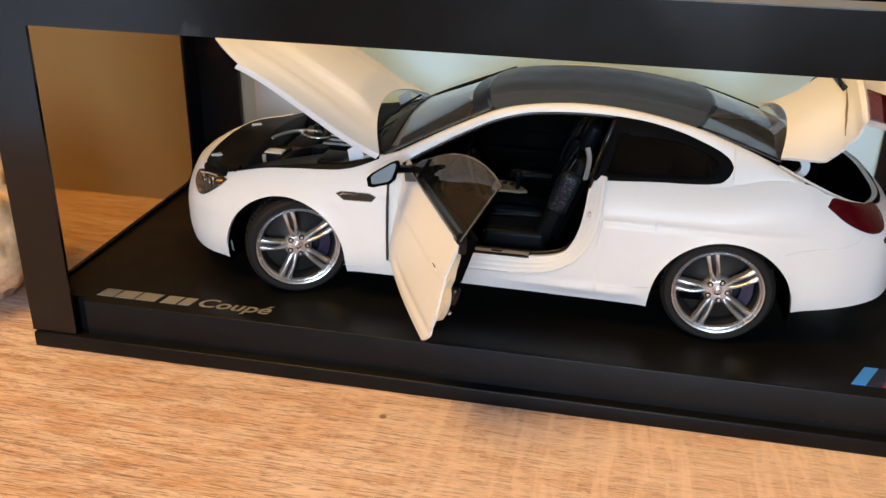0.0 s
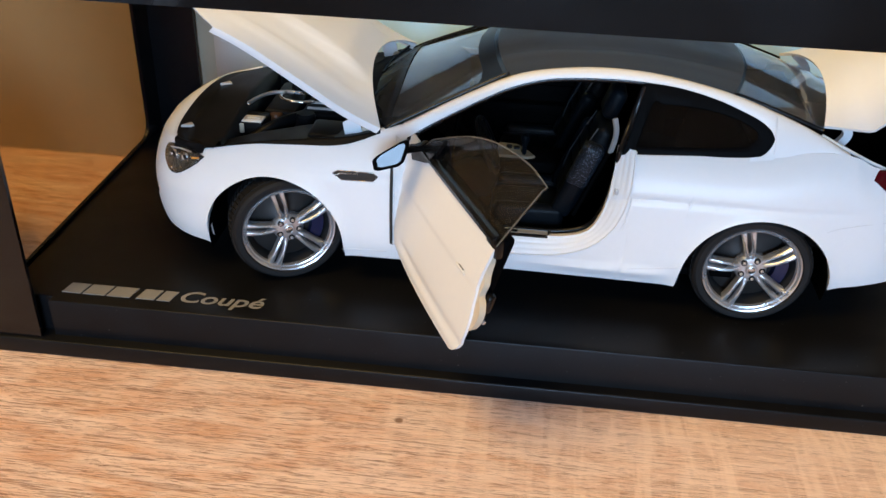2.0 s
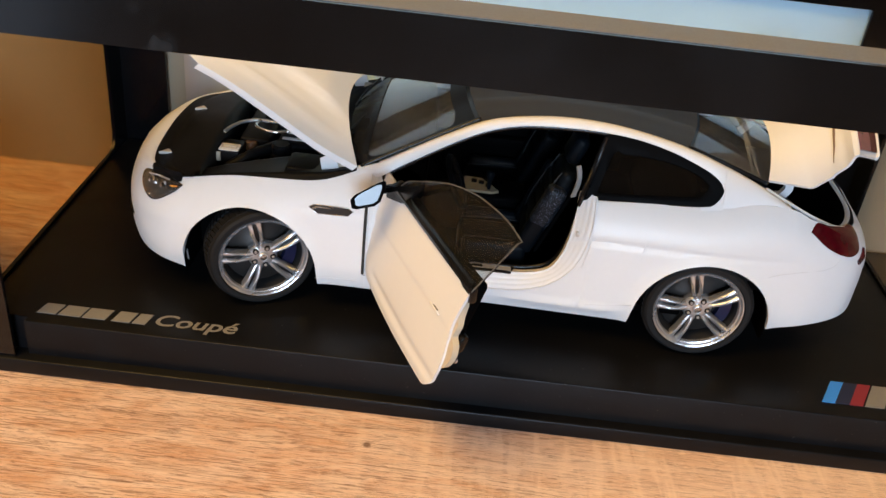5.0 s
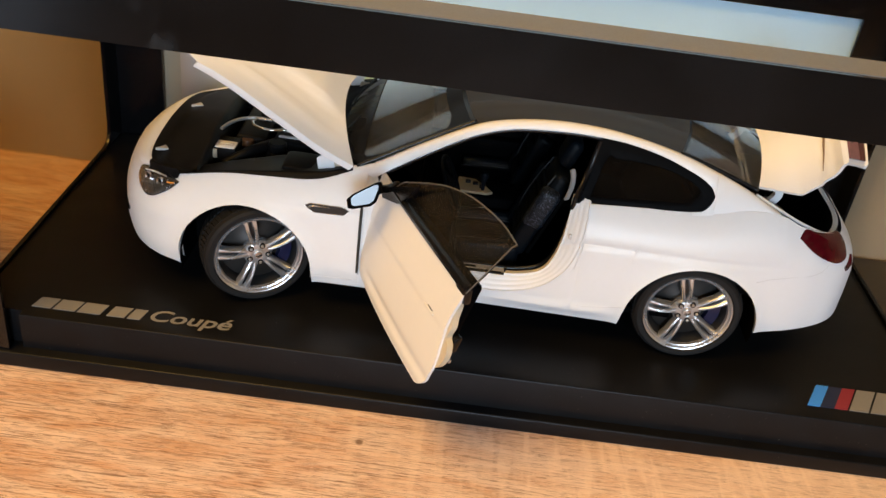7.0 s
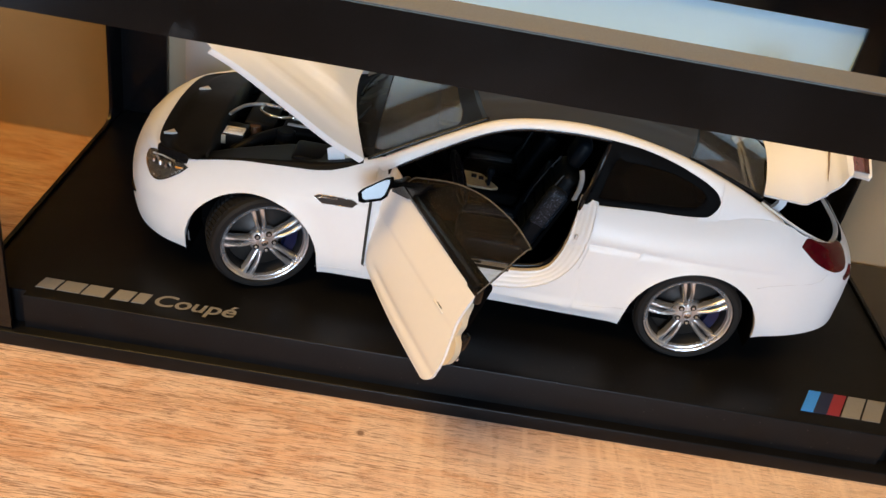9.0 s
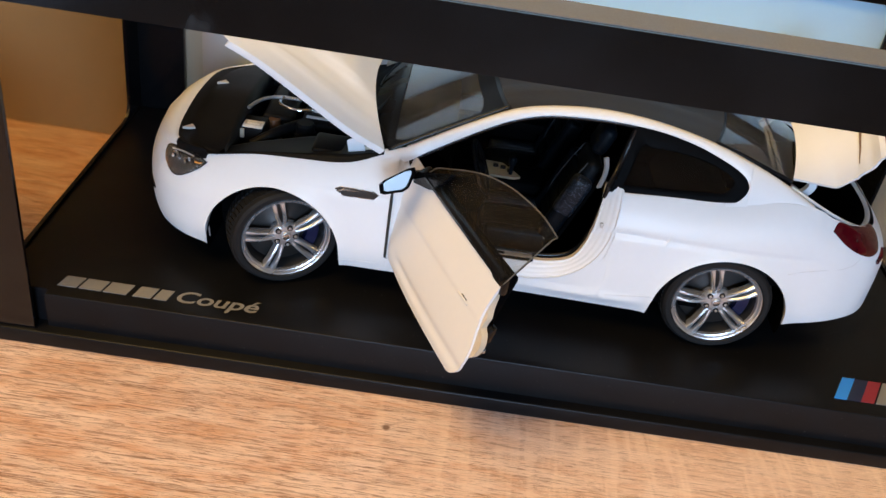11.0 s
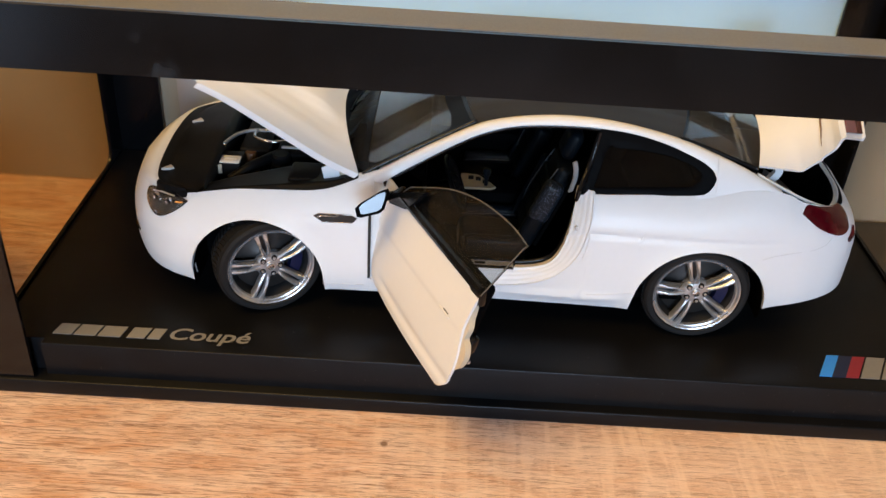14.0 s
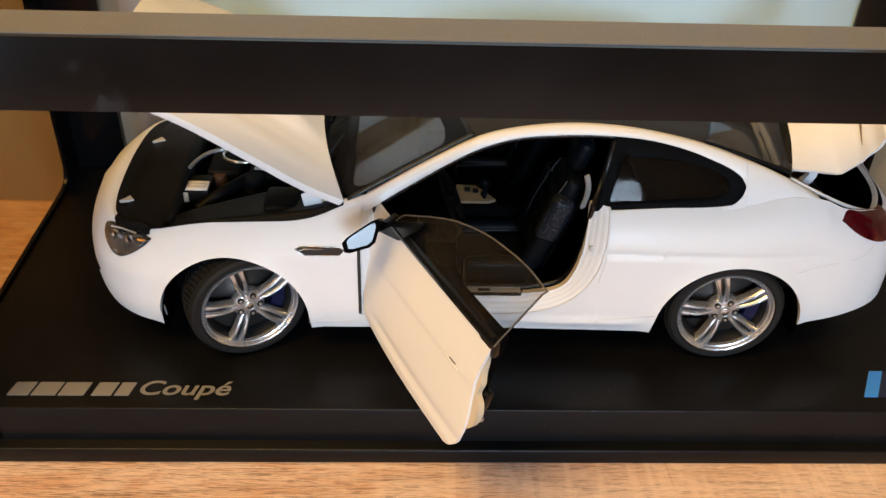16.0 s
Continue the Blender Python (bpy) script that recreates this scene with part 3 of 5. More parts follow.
RAIL_LOW = smooth_table([(-0.0475, 0.0530), (-0.0399, 0.0553), (-0.0332, 0.0593), (-0.0229, 0.0648), (-0.0135, 0.0695), (-0.0049, 0.0731), (0.0046, 0.0756), (0.014, 0.0767), (0.0292, 0.0772), (0.0426, 0.0766), (0.0515, 0.0755), (0.0606, 0.0735), (0.0675, 0.0713), (0.0740, 0.0688), (0.0781, 0.0663), (0.0798, 0.0638)])
for side in (-1, 1):
    rows = []
    n = 90
    stations = sorted([-0.0475 + 0.1515 * i / n for i in range(n + 1)] + [0.0735 + 0.0063 * k / 14 for k in range(15)] + [0.07985])
    for x in stations:
        z1 = lerp(x, RAIL_TOP)
        z0 = lerp(x, RAIL_LOW) if x < 0.07981 else lerp(x, TOP) - 0.0007
        row = []
        for j in range(9):
            t = j / 8
            z = z0 + (z1 - z0) * t
            y = upper_y(z) + 0.0004 * math.sin(math.pi * t) - 0.0012 * max(0, t - 0.75) * 4 * (t - 0.5)
            row.append((x, side * y, z))
        row.append((x, side * (upper_y(z1) - 0.0022), z1 + 0.0001))
        row.append((x, side * (upper_y(z1) - 0.0026), z1 - 0.0012))
        rows.append(row)
    part("roof_rail", grid(rows, flip=side > 0), PAINT, car)
    # dark rubber along the lower edge of the rail
    seal = []
    for i in range(n + 1):
        x = -0.0365 + (0.0380 + 0.0365) * i / n
        z = lerp(x, RAIL_LOW)
        seal.append((x, side * (upper_y(z) - 0.0012), z - 0.0007))
    part("window_seal", tube(seal, 0.0010, 8), SATIN, car)

# quarter panel ends round the quarter window: filler between window and belt
for side in (-1, 1):
    rows = []
    for k in range(17):
        x = 0.0726 + 0.0076 * k / 16
        zt = lerp(x, ((0.0726, 0.0578), (0.0760, 0.0583), (0.0776, 0.0594), (0.0788, 0.0608), (0.0796, 0.0622), (0.0799, 0.0638), (0.0802, 0.0644)))
        zb = lerp(x, TOP) - 0.0012
        rows.append([(x, side * (upper_y(zb + (zt - zb) * t) + 0.0001), zb + (zt - zb) * t) for t in (0, 0.5, 1)])
    part("window_corner", grid(rows, flip=side > 0), PAINT, car)


def pane(outline, side, depth, mat, name, parent, label="", off=0.0, thick=0.0006, to=None):
    """A side window: polygon in x and z on the slanted upper body."""
    b = bmesh.new()
    vs = [b.verts.new((x, side * (upper_y(z) - depth), z)) for x, z in outline]
    b.faces.new(vs)
    bmesh.ops.triangulate(b, faces=b.faces[:])
    return part(name, solid(b, thick), mat, parent, label)


QW = [(0.0320, 0.0553), (0.0526, 0.0561), (0.0712, 0.0570), (0.0760, 0.0579), (0.0790, 0.0603), (0.0801, 0.0636), (0.0784, 0.0666), (0.0734, 0.0694), (0.0675, 0.0718), (0.0606, 0.0740), (0.0515, 0.0760), (0.0426, 0.0772), (0.0375, 0.0774)]
QI = [(0.0366, 0.0582), (0.0526, 0.0590), (0.0696, 0.0601), (0.0722, 0.0610), (0.0740, 0.0624), (0.0746, 0.0641), (0.0725, 0.0659), (0.0695, 0.0673), (0.0650, 0.0687), (0.0597, 0.0698), (0.0515, 0.0706), (0.0440, 0.0708), (0.0406, 0.0706)]
for side in (-1, 1):
    w = pane(QW, side, 0.0010, TINT, "quarter_window", car, "dark tinted quarter window in a black frame")
    qo = [p for p in curve([(x, 0, z) for x, z in QW + QW[:1]], 6)][:-1]
    qi = [p for p in curve([(x, 0, z) for x, z in QI + QI[:1]], 6)][:-1]
    rows = []
    for f, d in ((0.0, 0.0007), (0.5, 0.0006), (0.92, 0.0007), (1.0, 0.0010)):
        rows.append([((o.x + (i.x - o.x) * f), side * (upper_y(o.z + (i.z - o.z) * f) - d), o.z + (i.z - o.z) * f) for o, i in zip(qo, qi)])
    band = grid(rows, closed=True)
    bmesh.ops.recalc_face_normals(band, faces=band.faces[:])
    part("window_frame", band, WINDOW_TRIM, w)
    part("pillar_trim", tube([(0.0318, side * 0.0442, 0.0568), (0.0345, side * 0.0405, 0.0670), (0.0372, side * (upper_y(0.0755) - 0.0008), 0.0752)], [0.0012, 0.0011, 0.0009], 8), SATIN, car)

# far door glass
far = [(-0.034, 0.0600)] + [(x, lerp(x, RAIL_LOW) - 0.0004) for x in (-0.03, -0.02, -0.0066, 0.005, 0.02, 0.034)] + [(0.031, 0.0570), (0.0, 0.0572)]
pane(far, 1, 0.0012, TINT, "door_glass", car)


# roof, windscreen, rear window: cambered sheets across the car
def across(x_of, z_of, y_of, us, crown, bow, nv=17, flip=False, lift=0.0, power=lambda u: 2.4):
    rows = []
    for u in us:
        row = []
        for j in range(nv):
            s = -1 + 2 * j / (nv - 1)
            row.append((x_of(u) + bow(u) * (1 - s * s), s * y_of(u), z_of(u) + crown(u) * (1 - abs(s) ** power(u)) + lift))
        rows.append(row)
    return grid(rows, flip=flip)


def rail_y(z):
    return upper_y(z) - 0.0024


HX, RX = -0.0066, 0.0663
us = [i / 30 for i in range(31)]
roof = across(lambda u: HX + (RX - HX) * u, lambda u: lerp(HX + (RX - HX) * u, RAIL_TOP), lambda u: rail_y(lerp(HX + (RX - HX) * u, RAIL_TOP)), us,
              lambda u: 0.0031, lambda u: -0.0055 + 0.0125 * u, 25, True)
for v in roof.verts:
    # two long swages in the roof skin
    s = abs(v.co.y) / 0.034
    v.co.z -= 0.0004 * math.exp(-((s - 0.0) / 0.30) ** 2) - 0.0005 * math.exp(-((s - 0.62) / 0.07) ** 2)
part("roof", solid(roof, 0.0008), CARBON, car, "glossy dark carbon roof panel")
BX, BZ = -0.0462, 0.0575
screen = across(lambda u: BX + (HX - BX) * u, lambda u: BZ + (lerp(HX, RAIL_TOP) - BZ) * (u ** 0.94), lambda u: 0.0432 + (rail_y(0.0760) - 0.0432) * u, us, lambda u: 0.0012 + 0.0012 * u ** 3, lambda u: -0.0090 + 0.0035 * u, 49, True, power=lambda u: 1.35 + 1.05 * u ** 3)
part("windscreen", solid(screen, 0.0006), CLEAR, car, "clear curved windscreen")


def on_screen(s, u):
    q = 1 - s * s
    return (BX + (HX - BX) * u + (-0.0090 + 0.0035 * u) * q, s * (0.0432 + (rail_y(0.0760) - 0.0432) * u), BZ + (lerp(HX, RAIL_TOP) - BZ) * u ** 0.94 + (0.0012 + 0.0012 * u ** 3) * (1 - abs(s) ** (1.35 + 1.05 * u ** 3)) + 0.0004)


def foot_of(s):
    return (0.0012 + 0.0090 * (1 - s * s)) / (0.0396 + 0.0035 * (1 - s * s))


# black border of the windscreen: foot, head and both sides with rounded inner corners
b = grid([[on_screen(s, foot_of(s) * f) for s in [-1 + j / 20 for j in range(41)]] for f in (0, 0.35, 0.7, 1.0)], flip=True)
b = merge(b, grid([[on_screen(s, 0.84 + 0.16 * f) for s in [-1 + j / 12 for j in range(25)]] for f in (0, 0.5, 1.0)], flip=True))
for side in (-1, 1):
    rows = []
    for k in range(25):
        u = 0.03 + 0.81 * k / 24
        w_ = 0.035 + 0.05 * u + 0.20 * max(0, (u - 0.74) / 0.1) ** 3 + 0.12 * max(0, (0.16 - u) / 0.1) ** 2
        rows.append([on_screen(side * (1 - w_ * f), u) for f in (0, 0.5, 1.0)])
    b = merge(b, grid(rows, flip=side > 0))
bmesh.ops.recalc_face_normals(b, faces=b.faces[:])
part("screen_border", b, FRIT, car)
frit = across(lambda u: HX - 0.0014 + 0.0014 * u, lambda u: lerp(HX - 0.0014 + 0.0014 * u, RAIL_TOP) + 0.00035, lambda u: rail_y(0.0755), [0, 0.5, 1], lambda u: 0.0024, lambda u: -0.0056, 25, True)
part("screen_header", frit, SATIN, car)
for side in (-1, 1):
    part("pillar_seal", tube([(BX + (HX - BX) * u, side * (0.0434 + (rail_y(0.0760) - 0.0434) * u), BZ + (0.0760 - BZ) * u ** 0.94 + 0.0002) for u in us], 0.0008, 8), SATIN, car)
EX, EZ = 0.0960, 0.0650
back = across(lambda u: RX + (EX - RX) * u, lambda u: lerp(RX, RAIL_TOP) + (EZ - lerp(RX, RAIL_TOP)) * u ** 1.12, lambda u: rail_y(0.0750) + (0.0350 - rail_y(0.0750)) * u, us, lambda u: 0.0024 - 0.0004 * u, lambda u: 0.0070 + 0.003 * u, 49, True, power=lambda u: 2.4 - 0.9 * u)
part("rear_window", solid(back, 0.0006), CLEAR, car, "clear curved rear window")
hdr = across(lambda u: RX + 0.001 * u, lambda u: lerp(RX + 0.001 * u, RAIL_TOP) + 0.0002, lambda u: rail_y(lerp(RX + 0.001 * u, RAIL_TOP)), [0, 0.5, 1], lambda u: 0.0024, lambda u: 0.0070, 25, True)
part("rear_header", hdr, SATIN, car)
for side in (-1, 1):
    part("rear_seal", tube([(RX + (EX - RX) * u, side * (rail_y(0.0750) + (0.0352 - rail_y(0.0750)) * u), lerp(RX, RAIL_TOP) + (EZ - lerp(RX, RAIL_TOP)) * u ** 1.12) for u in us], 0.0009, 8), SATIN, car)


# ---- dark inside: cabin tub, wheel houses, engine bay, boot ----
part("underbody", block(-0.122, 0.128, -0.030, 0.030, 0.0085, 0.0135, 0.001), DARK, car)
tub = block(-0.045, 0.075, -0.0465, 0.0465, 0.0130, 0.0160, 0.0006)
tub = block(-0.050, -0.044, -0.0420, 0.0420, 0.0140, 0.0545, 0.0006, bm=tub)
tub = block(-0.045, 0.100, 0.0425, 0.0440, 0.0140, 0.0550, bm=tub)
tub = block(0.036, 0.078, -0.0440, -0.0425, 0.0140, 0.0545, bm=tub)
tub = block(0.078, 0.081, -0.0405, 0.0405, 0.0140, 0.0590, bm=tub)
part("cabin_tub", tub, DARK, car)
for cx, cz, r in ARCHES:
    for side in (-1, 1):
        rows = []
        for k in range(25):
            t = math.pi * (-0.08 + 1.16 * k / 24)
            rows.append([(cx + (r - 0.0004) * math.cos(t), side * y, max(0.0095, cz + (r - 0.0004) * math.sin(t))) for y in (0.0505, 0.045, 0.034, 0.029)])
        b = grid(rows)
        part("wheel_house", merge(b, block(cx - r, cx + r, min(side * 0.0285, side * 0.0295), max(side * 0.0285, side * 0.0295), 0.0095, cz + r)), DARK, car)


HOOD = smooth_table([(0, -0.1272), (0.0137, -0.1270), (0.0232, -0.1266), (0.0295, -0.1256), (0.0325, -0.1243), (0.0350, -0.1222), (0.0370, -0.1192), (0.0385, -0.1163), (0.0402, -0.1125), (0.0425, -0.1075)])


def hood_line(y):
    return lerp(abs(y), HOOD)


# engine bay: liner, slam panel, wings of black plastic
rows = []
for k in range(28):
    x = -0.1135 + 0.0680 * k / 27
    z = lerp(x, TOP)
    drop = lerp(x, ((-0.113, 0.0002), (-0.105, 0.0003), (-0.09, 0.0006), (-0.07, 0.0019), (-0.064, 0.0022), (-0.058, 0.0021), (-0.053, 0.0016), (-0.0480, 0.0008)))
    c = min(COLS, key=lambda q: abs(q[0] - x))
    over = []
    for f in (1.0, 0.5, 0.0):
        v = inset(c[0], z - drop * f, z) - 0.00022
        over.append((x, c[1] - c[3] * v, z - drop * f + 0.0001))
    ye = -over[-1][1]
    yi = lerp(x, ((-0.1135, -0.0375), (-0.1043, -0.0345), (-0.0948, -0.0325), (-0.0853, -0.0303), (-0.0755, -0.0278), (-0.046, -0.0275)))
    rows.append(over + [(x, -ye + 0.0018, z - 0.0006), (x, yi - 0.0016, z - 0.0010), (x, yi - 0.0004, z - 0.0012), (x, yi, z - 0.0020), (x, yi + 0.0006, 0.030)])
part("bay_side_liner", grid(rows), BLACK, car)
part("bay_side_liner", grid([[(p[0], -p[1], p[2]) for p in r] for r in rows], flip=True), BLACK, car)
def cover_z(x, y):
    xf = hood_line(y) + 0.0005
    s, t = y / 0.0425, max(0.0, (x - xf) / (-0.1036 - xf))
    return lerp(xf, TOP) - 0.0003 + 0.0052 * (1 - s * s) + 0.0042 * t * (1 - 0.3 * abs(s)) - 0.0008 * (1 if 0.12 < t < 0.2 else 0)


rows = []
for k in range(12):
    t = k / 11
    row = []
    for j in range(21):
        s = -1 + 2 * j / 20
        y = s * 0.0425
        xf = hood_line(y) + 0.0005
        x = xf + (-0.1036 - xf) * t
        row.append((x, y, cover_z(x, y)))
    rows.append(row)
rows.append([(p[0], p[1], 0.032) for p in rows[-1]])
part("radiator_cover", grid(rows, flip=True), BLACK, car, "black plastic cover behind the grille")
# painted lip of the nose, and the black corners behind the headlights
nose = [c for c in COLS if c[0] < -0.1120]
for side in (-1, 1):
    lip, corner = [], []
    for c in nose:
        col = side_column(c, low(c[0]), top_of(c), top_of(c), side)
        a = Vector(col[-1])
        yi = a.y * 0.955
        b_ = Vector((hood_line(yi) + 0.0012, yi, lerp(hood_line(yi), TOP) + 0.0004 + 0.0050 * (1 - (yi / 0.0425) ** 2)))
        m_ = a.lerp(b_, 0.5) + Vector((-0.0006, 0, 0.0008))
        row = [a, a.lerp(m_, 0.5) + Vector((-0.0003, 0, 0.0004)), m_, b_, b_ + Vector((0.0003, 0, -0.0015))]
        if side > 0 or abs(a.y) < 0.0356:
            lip.append(row)
        if side < 0 and abs(a.y) > 0.0347:
            out = Vector((c[2], side * -c[3], 0)) * 0.00025
            corner.append([Vector(col[-3]) + out, a + out + Vector((0, 0, 0.0002))] + [p + Vector((0, 0, 0.0003)) for p in row[1:]])
    part("nose_panel", grid(lip, flip=side > 0), PAINT, car, smooth=60)
    if corner:
        part("bay_corner", grid(corner, flip=side > 0), BLACK, car, smooth=60)
part("bay_floor", block(-0.106, -0.046, -0.034, 0.034, 0.0300, 0.0330), DARK, car)
part("firewall", block(-0.0500, -0.0465, -0.040, 0.040, 0.0330, 0.0555, 0.0005), BLACK, car)


def wedge(cx, cy, cz, sx, sy):
    b = bmesh.new()
    low_ = [b.verts.new((cx + px * sx, cy + py * sy, cz)) for px, py in ((-0.5, -0.5), (0.5, -0.25), (0.1, 0.5))]
    f = b.faces.new(low_)
    got = bmesh.ops.extrude_face_region(b, geom=[f])
    bmesh.ops.translate(b, vec=(0, 0, 0.0009), verts=[v for v in got["geom"] if isinstance(v, bmesh.types.BMVert)])
    bmesh.ops.recalc_face_normals(b, faces=b.faces[:])
    return b


for x, y in ((-0.1210, -0.0262), (-0.1185, 0.0110)):
    part("silver_bracket", wedge(x, y, cover_z(x, y) - 0.0002, 0.0046, 0.0034), SILVER, car)
# engine pieces
part("engine_cover", block(-0.083, -0.056, -0.014, 0.016, 0.040, 0.0490, 0.002, 3), BLACK, car, "black ribbed engine cover")
for k in range(5):
    part("cover_rib", block(-0.081, -0.058, -0.011 + k * 0.0055, -0.0095 + k * 0.0055, 0.0488, 0.0496, 0.0003), SILVER, car)
part("intake_box", block(-0.0985, -0.086, -0.008, 0.022, 0.035, 0.0465, 0.0015, 3), BLACK, car)
part("battery_box", block(-0.1040, -0.0952, -0.0215, -0.0100, 0.034, 0.0464, 0.0006), BLACK, car, "black box with a pale label")
part("battery_label", block(-0.1032, -0.0957, -0.0208, -0.0150, 0.0462, 0.0468, 0.0002), PAINT, car)
part("battery_slot", plate(round_rect(-0.1024, -0.0964, -0.0194, -0.0168, 0.0004), [round_rect(-0.1019, -0.0969, -0.0189, -0.0173, 0.0003)[::-1]], 0.0003, lambda u, v, w: (u, v, 0.0467 + w)), SILVER, car, smooth=None)
part("battery_clip", block(-0.1036, -0.1020, -0.0222, -0.0215, 0.0425, 0.0462, 0.0002), BEIGE, car)
for cx, cy, r in ((-0.0935, -0.0085, 0.0030), (-0.0800, -0.0170, 0.0042), (-0.0660, 0.0200, 0.0035), (-0.0905, 0.0120, 0.0026)):
    part("filler_cap", turned(lathe([(0.0001, 0.0160), (r * 0.7, 0.0160), (r * 0.85, 0.0152), (r * 0.85, 0.0125), (r, 0.0118), (r, 0.0)], 20, "z"), Matrix.Translation((cx, cy, 0.034 if r != 0.0030 else 0.0295))), COPPER if r == 0.0030 else BLACK, car)
part("strut_bar", tube(curve([(-0.1030, -0.0112, 0.0498), (-0.1015, -0.0068, 0.0500), (-0.0985, -0.0020, 0.0502), (-0.0929, 0.0008, 0.0504), (-0.0850, 0.0000, 0.0505)], 6), 0.0007, 8), ALLOY, car)
part("hose_ring", tube(curve([(-0.0920, 0.0002, 0.0506), (-0.0926, -0.0042, 0.0506), (-0.0900, -0.0075, 0.0506), (-0.0847, -0.0090, 0.0506), (-0.0790, -0.0070, 0.0506)], 6), 0.0006, 8), CHROME, car)
for pts, r in ((((-0.098, -0.026, 0.042), (-0.090, -0.0220, 0.0465), (-0.0815, -0.0120, 0.0470)), 0.0022), (((-0.072, -0.030, 0.042), (-0.062, -0.024, 0.0475), (-0.055, -0.026, 0.0480)), 0.0016), (((-0.09, 0.03, 0.044), (-0.075, 0.026, 0.049), (-0.058, 0.03, 0.05)), 0.0013)):
    part("hose", tube(curve(pts, 6), r, 10), BLACK, car)
part("strut_cover", block(-0.0738, -0.0575, -0.0408, -0.0272, 0.0400, 0.0528, 0.0014, 3), BLACK, car)
part("cover_seam", tube([(-0.0790, -0.0418, 0.0505), (-0.0745, -0.0420, 0.0511), (-0.0700, -0.0420, 0.0517), (-0.0640, -0.0418, 0.0526)], 0.0002, 6), SATIN, car)
part("white_bracket", block(-0.0600, -0.0550, -0.0150, -0.0100, 0.0480, 0.0512, 0.0004), PAINT, car)

# scuttle between bonnet and windscreen, with wipers
rows = []
for k in range(5):
    t = k / 4
    rows.append([(-0.0475 - 0.0150 * (1 - s * s) + (0.0020 + 0.0075 * (1 - s * s)) * t, s * 0.0430, 0.0566 + 0.0018 * (1 - s * s) - 0.0005 * math.sin(9 * t)) for s in [-1 + j / 10 for j in range(21)]])
part("scuttle", grid(rows, flip=True), BLACK, car)
for y0 in (-0.030, 0.006):
    part("wiper", tube(curve([(-0.0555, y0, 0.0590), (-0.0535, y0 + 0.012, 0.0600), (-0.0490, y0 + 0.026, 0.0612)], 6), 0.0005, 6), SATIN, car)

# boot tub and trim
boot = block(0.081, 0.127, -0.036, 0.036, 0.024, 0.0265)
boot = block(0.086, 0.127, -0.0375, -0.0365, 0.026, 0.0475, bm=boot)
boot = block(0.086, 0.127, 0.0365, 0.0375, 0.026, 0.0475, bm=boot)
boot = block(0.086, 0.106, -0.0385, -0.0365, 0.040, 0.0560, bm=boot)
boot = block(0.086, 0.106, 0.0365, 0.0385, 0.040, 0.0560, bm=boot)
part("boot_tub", boot, DARK, car)
for side in (-1, 1):
    rows = []
    for c in COLS:
        if 0.094 < c[0] < 0.136:
            rows.append([(p[0] - c[2] * 0.0016, p[1] - side * -c[3] * 0.0016, p[2]) for p in side_column(c, 0.030, top_of(c) - 0.0004, top_of(c), side)])
    part("boot_lining", grid(rows, flip=side > 0), DARK, car)
rows = []
for k in range(25):
    s = -1 + 2 * k / 24
    y = s * 0.0425
    xo = 0.1360 - 0.0125 * abs(s) ** 3
    zz = 0.0514 + 0.0018 * s * s
    rows.append([(xo - 0.0006, y * 0.985, zz), (xo - 0.0014, y * 0.978, zz + 0.0002), (xo - 0.0023, y * 0.970, zz - 0.0004)])
part("boot_sill", grid(rows), PAINT, car)
part("boot_rear_lining", grid([[r[2], (r[2][0] - 0.0002, r[2][1], 0.030)] for r in rows]), DARK, car)
for side in (-1, 1):
    # gutter along the boot opening
    part("boot_gutter", tube(curve([(0.0955, side * 0.0370, 0.0640), (0.104, side * 0.0388, 0.0604), (0.112, side * 0.0404, 0.0572), (0.119, side * 0.0398, 0.0545), (0.1255, side * 0.0370, 0.0520)], 6), 0.0006, 8), PAINT, car)
    rows = []
    for k in range(13):
        t = k / 12
        a = Vector((0.1030, side * 0.0300, 0.0560)).lerp(Vector((0.1010, side * 0.0300, 0.0700)), t) + Vector((0.0050 * math.sin(math.pi * t), 0, 0))
        rows.append([a + Vector((0, -0.0011, 0)), a + Vector((0, 0.0011, 0))])
    part("boot_hinge_arm", solid(grid(rows), 0.0028), PAINT, car)

# ---- bonnet, opened upwards at the front ----
rows = []
NU = 30
for i in range(NU + 1):
    u = i / NU
    row = []
    for j in range(41):
        s = -1 + 2 * j / 40
        y = s * 0.0448 * (1 - 0.055 * u ** 3)
        xr = -0.0470 - 0.0135 * (1 - s * s)
        xf = hood_line(y) - 0.0005
        x = xr + (xf - xr) * u
        z = lerp(x, TOP) + 0.0008 + 0.0056 * (1 - abs(s) ** 2.2) * (1 - 0.25 * u)
        # power dome: raised middle with two creases running to the nose
        w = 0.52 - 0.20 * u
        z += 0.0022 * max(0.0, min(1.0, (w - abs(s)) / 0.07 + 0.5)) * (1 - 0.4 * u) * min(1.0, u / 0.15) + 0.0007 * min(1.0, u / 0.2) * max(0.0, 1 - abs(abs(s) - 0.80 + 0.10 * u) / 0.05)
        z -= 0.0035 * max(0, u - 0.88) ** 2 * 60 * 0.12
        row.append((x, y, z))
    # turned-down flange on both sides
    for end, side in ((0, -1), (-1, 1)):
        p = Vector(row[end])
        extra = [p + Vector((0, side * 0.0002, -0.0012)), p + Vector((0, -side * 0.0004, -0.0026)), p + Vector((0, -side * 0.0030, -0.0024))]
        row = (extra[::-1] + row) if end == 0 else (row + extra)
    rows.append(row)
hood = solid(grid(rows, flip=True), 0.0006)
HINGE = Matrix.Translation((-0.0470, 0, 0.0588))
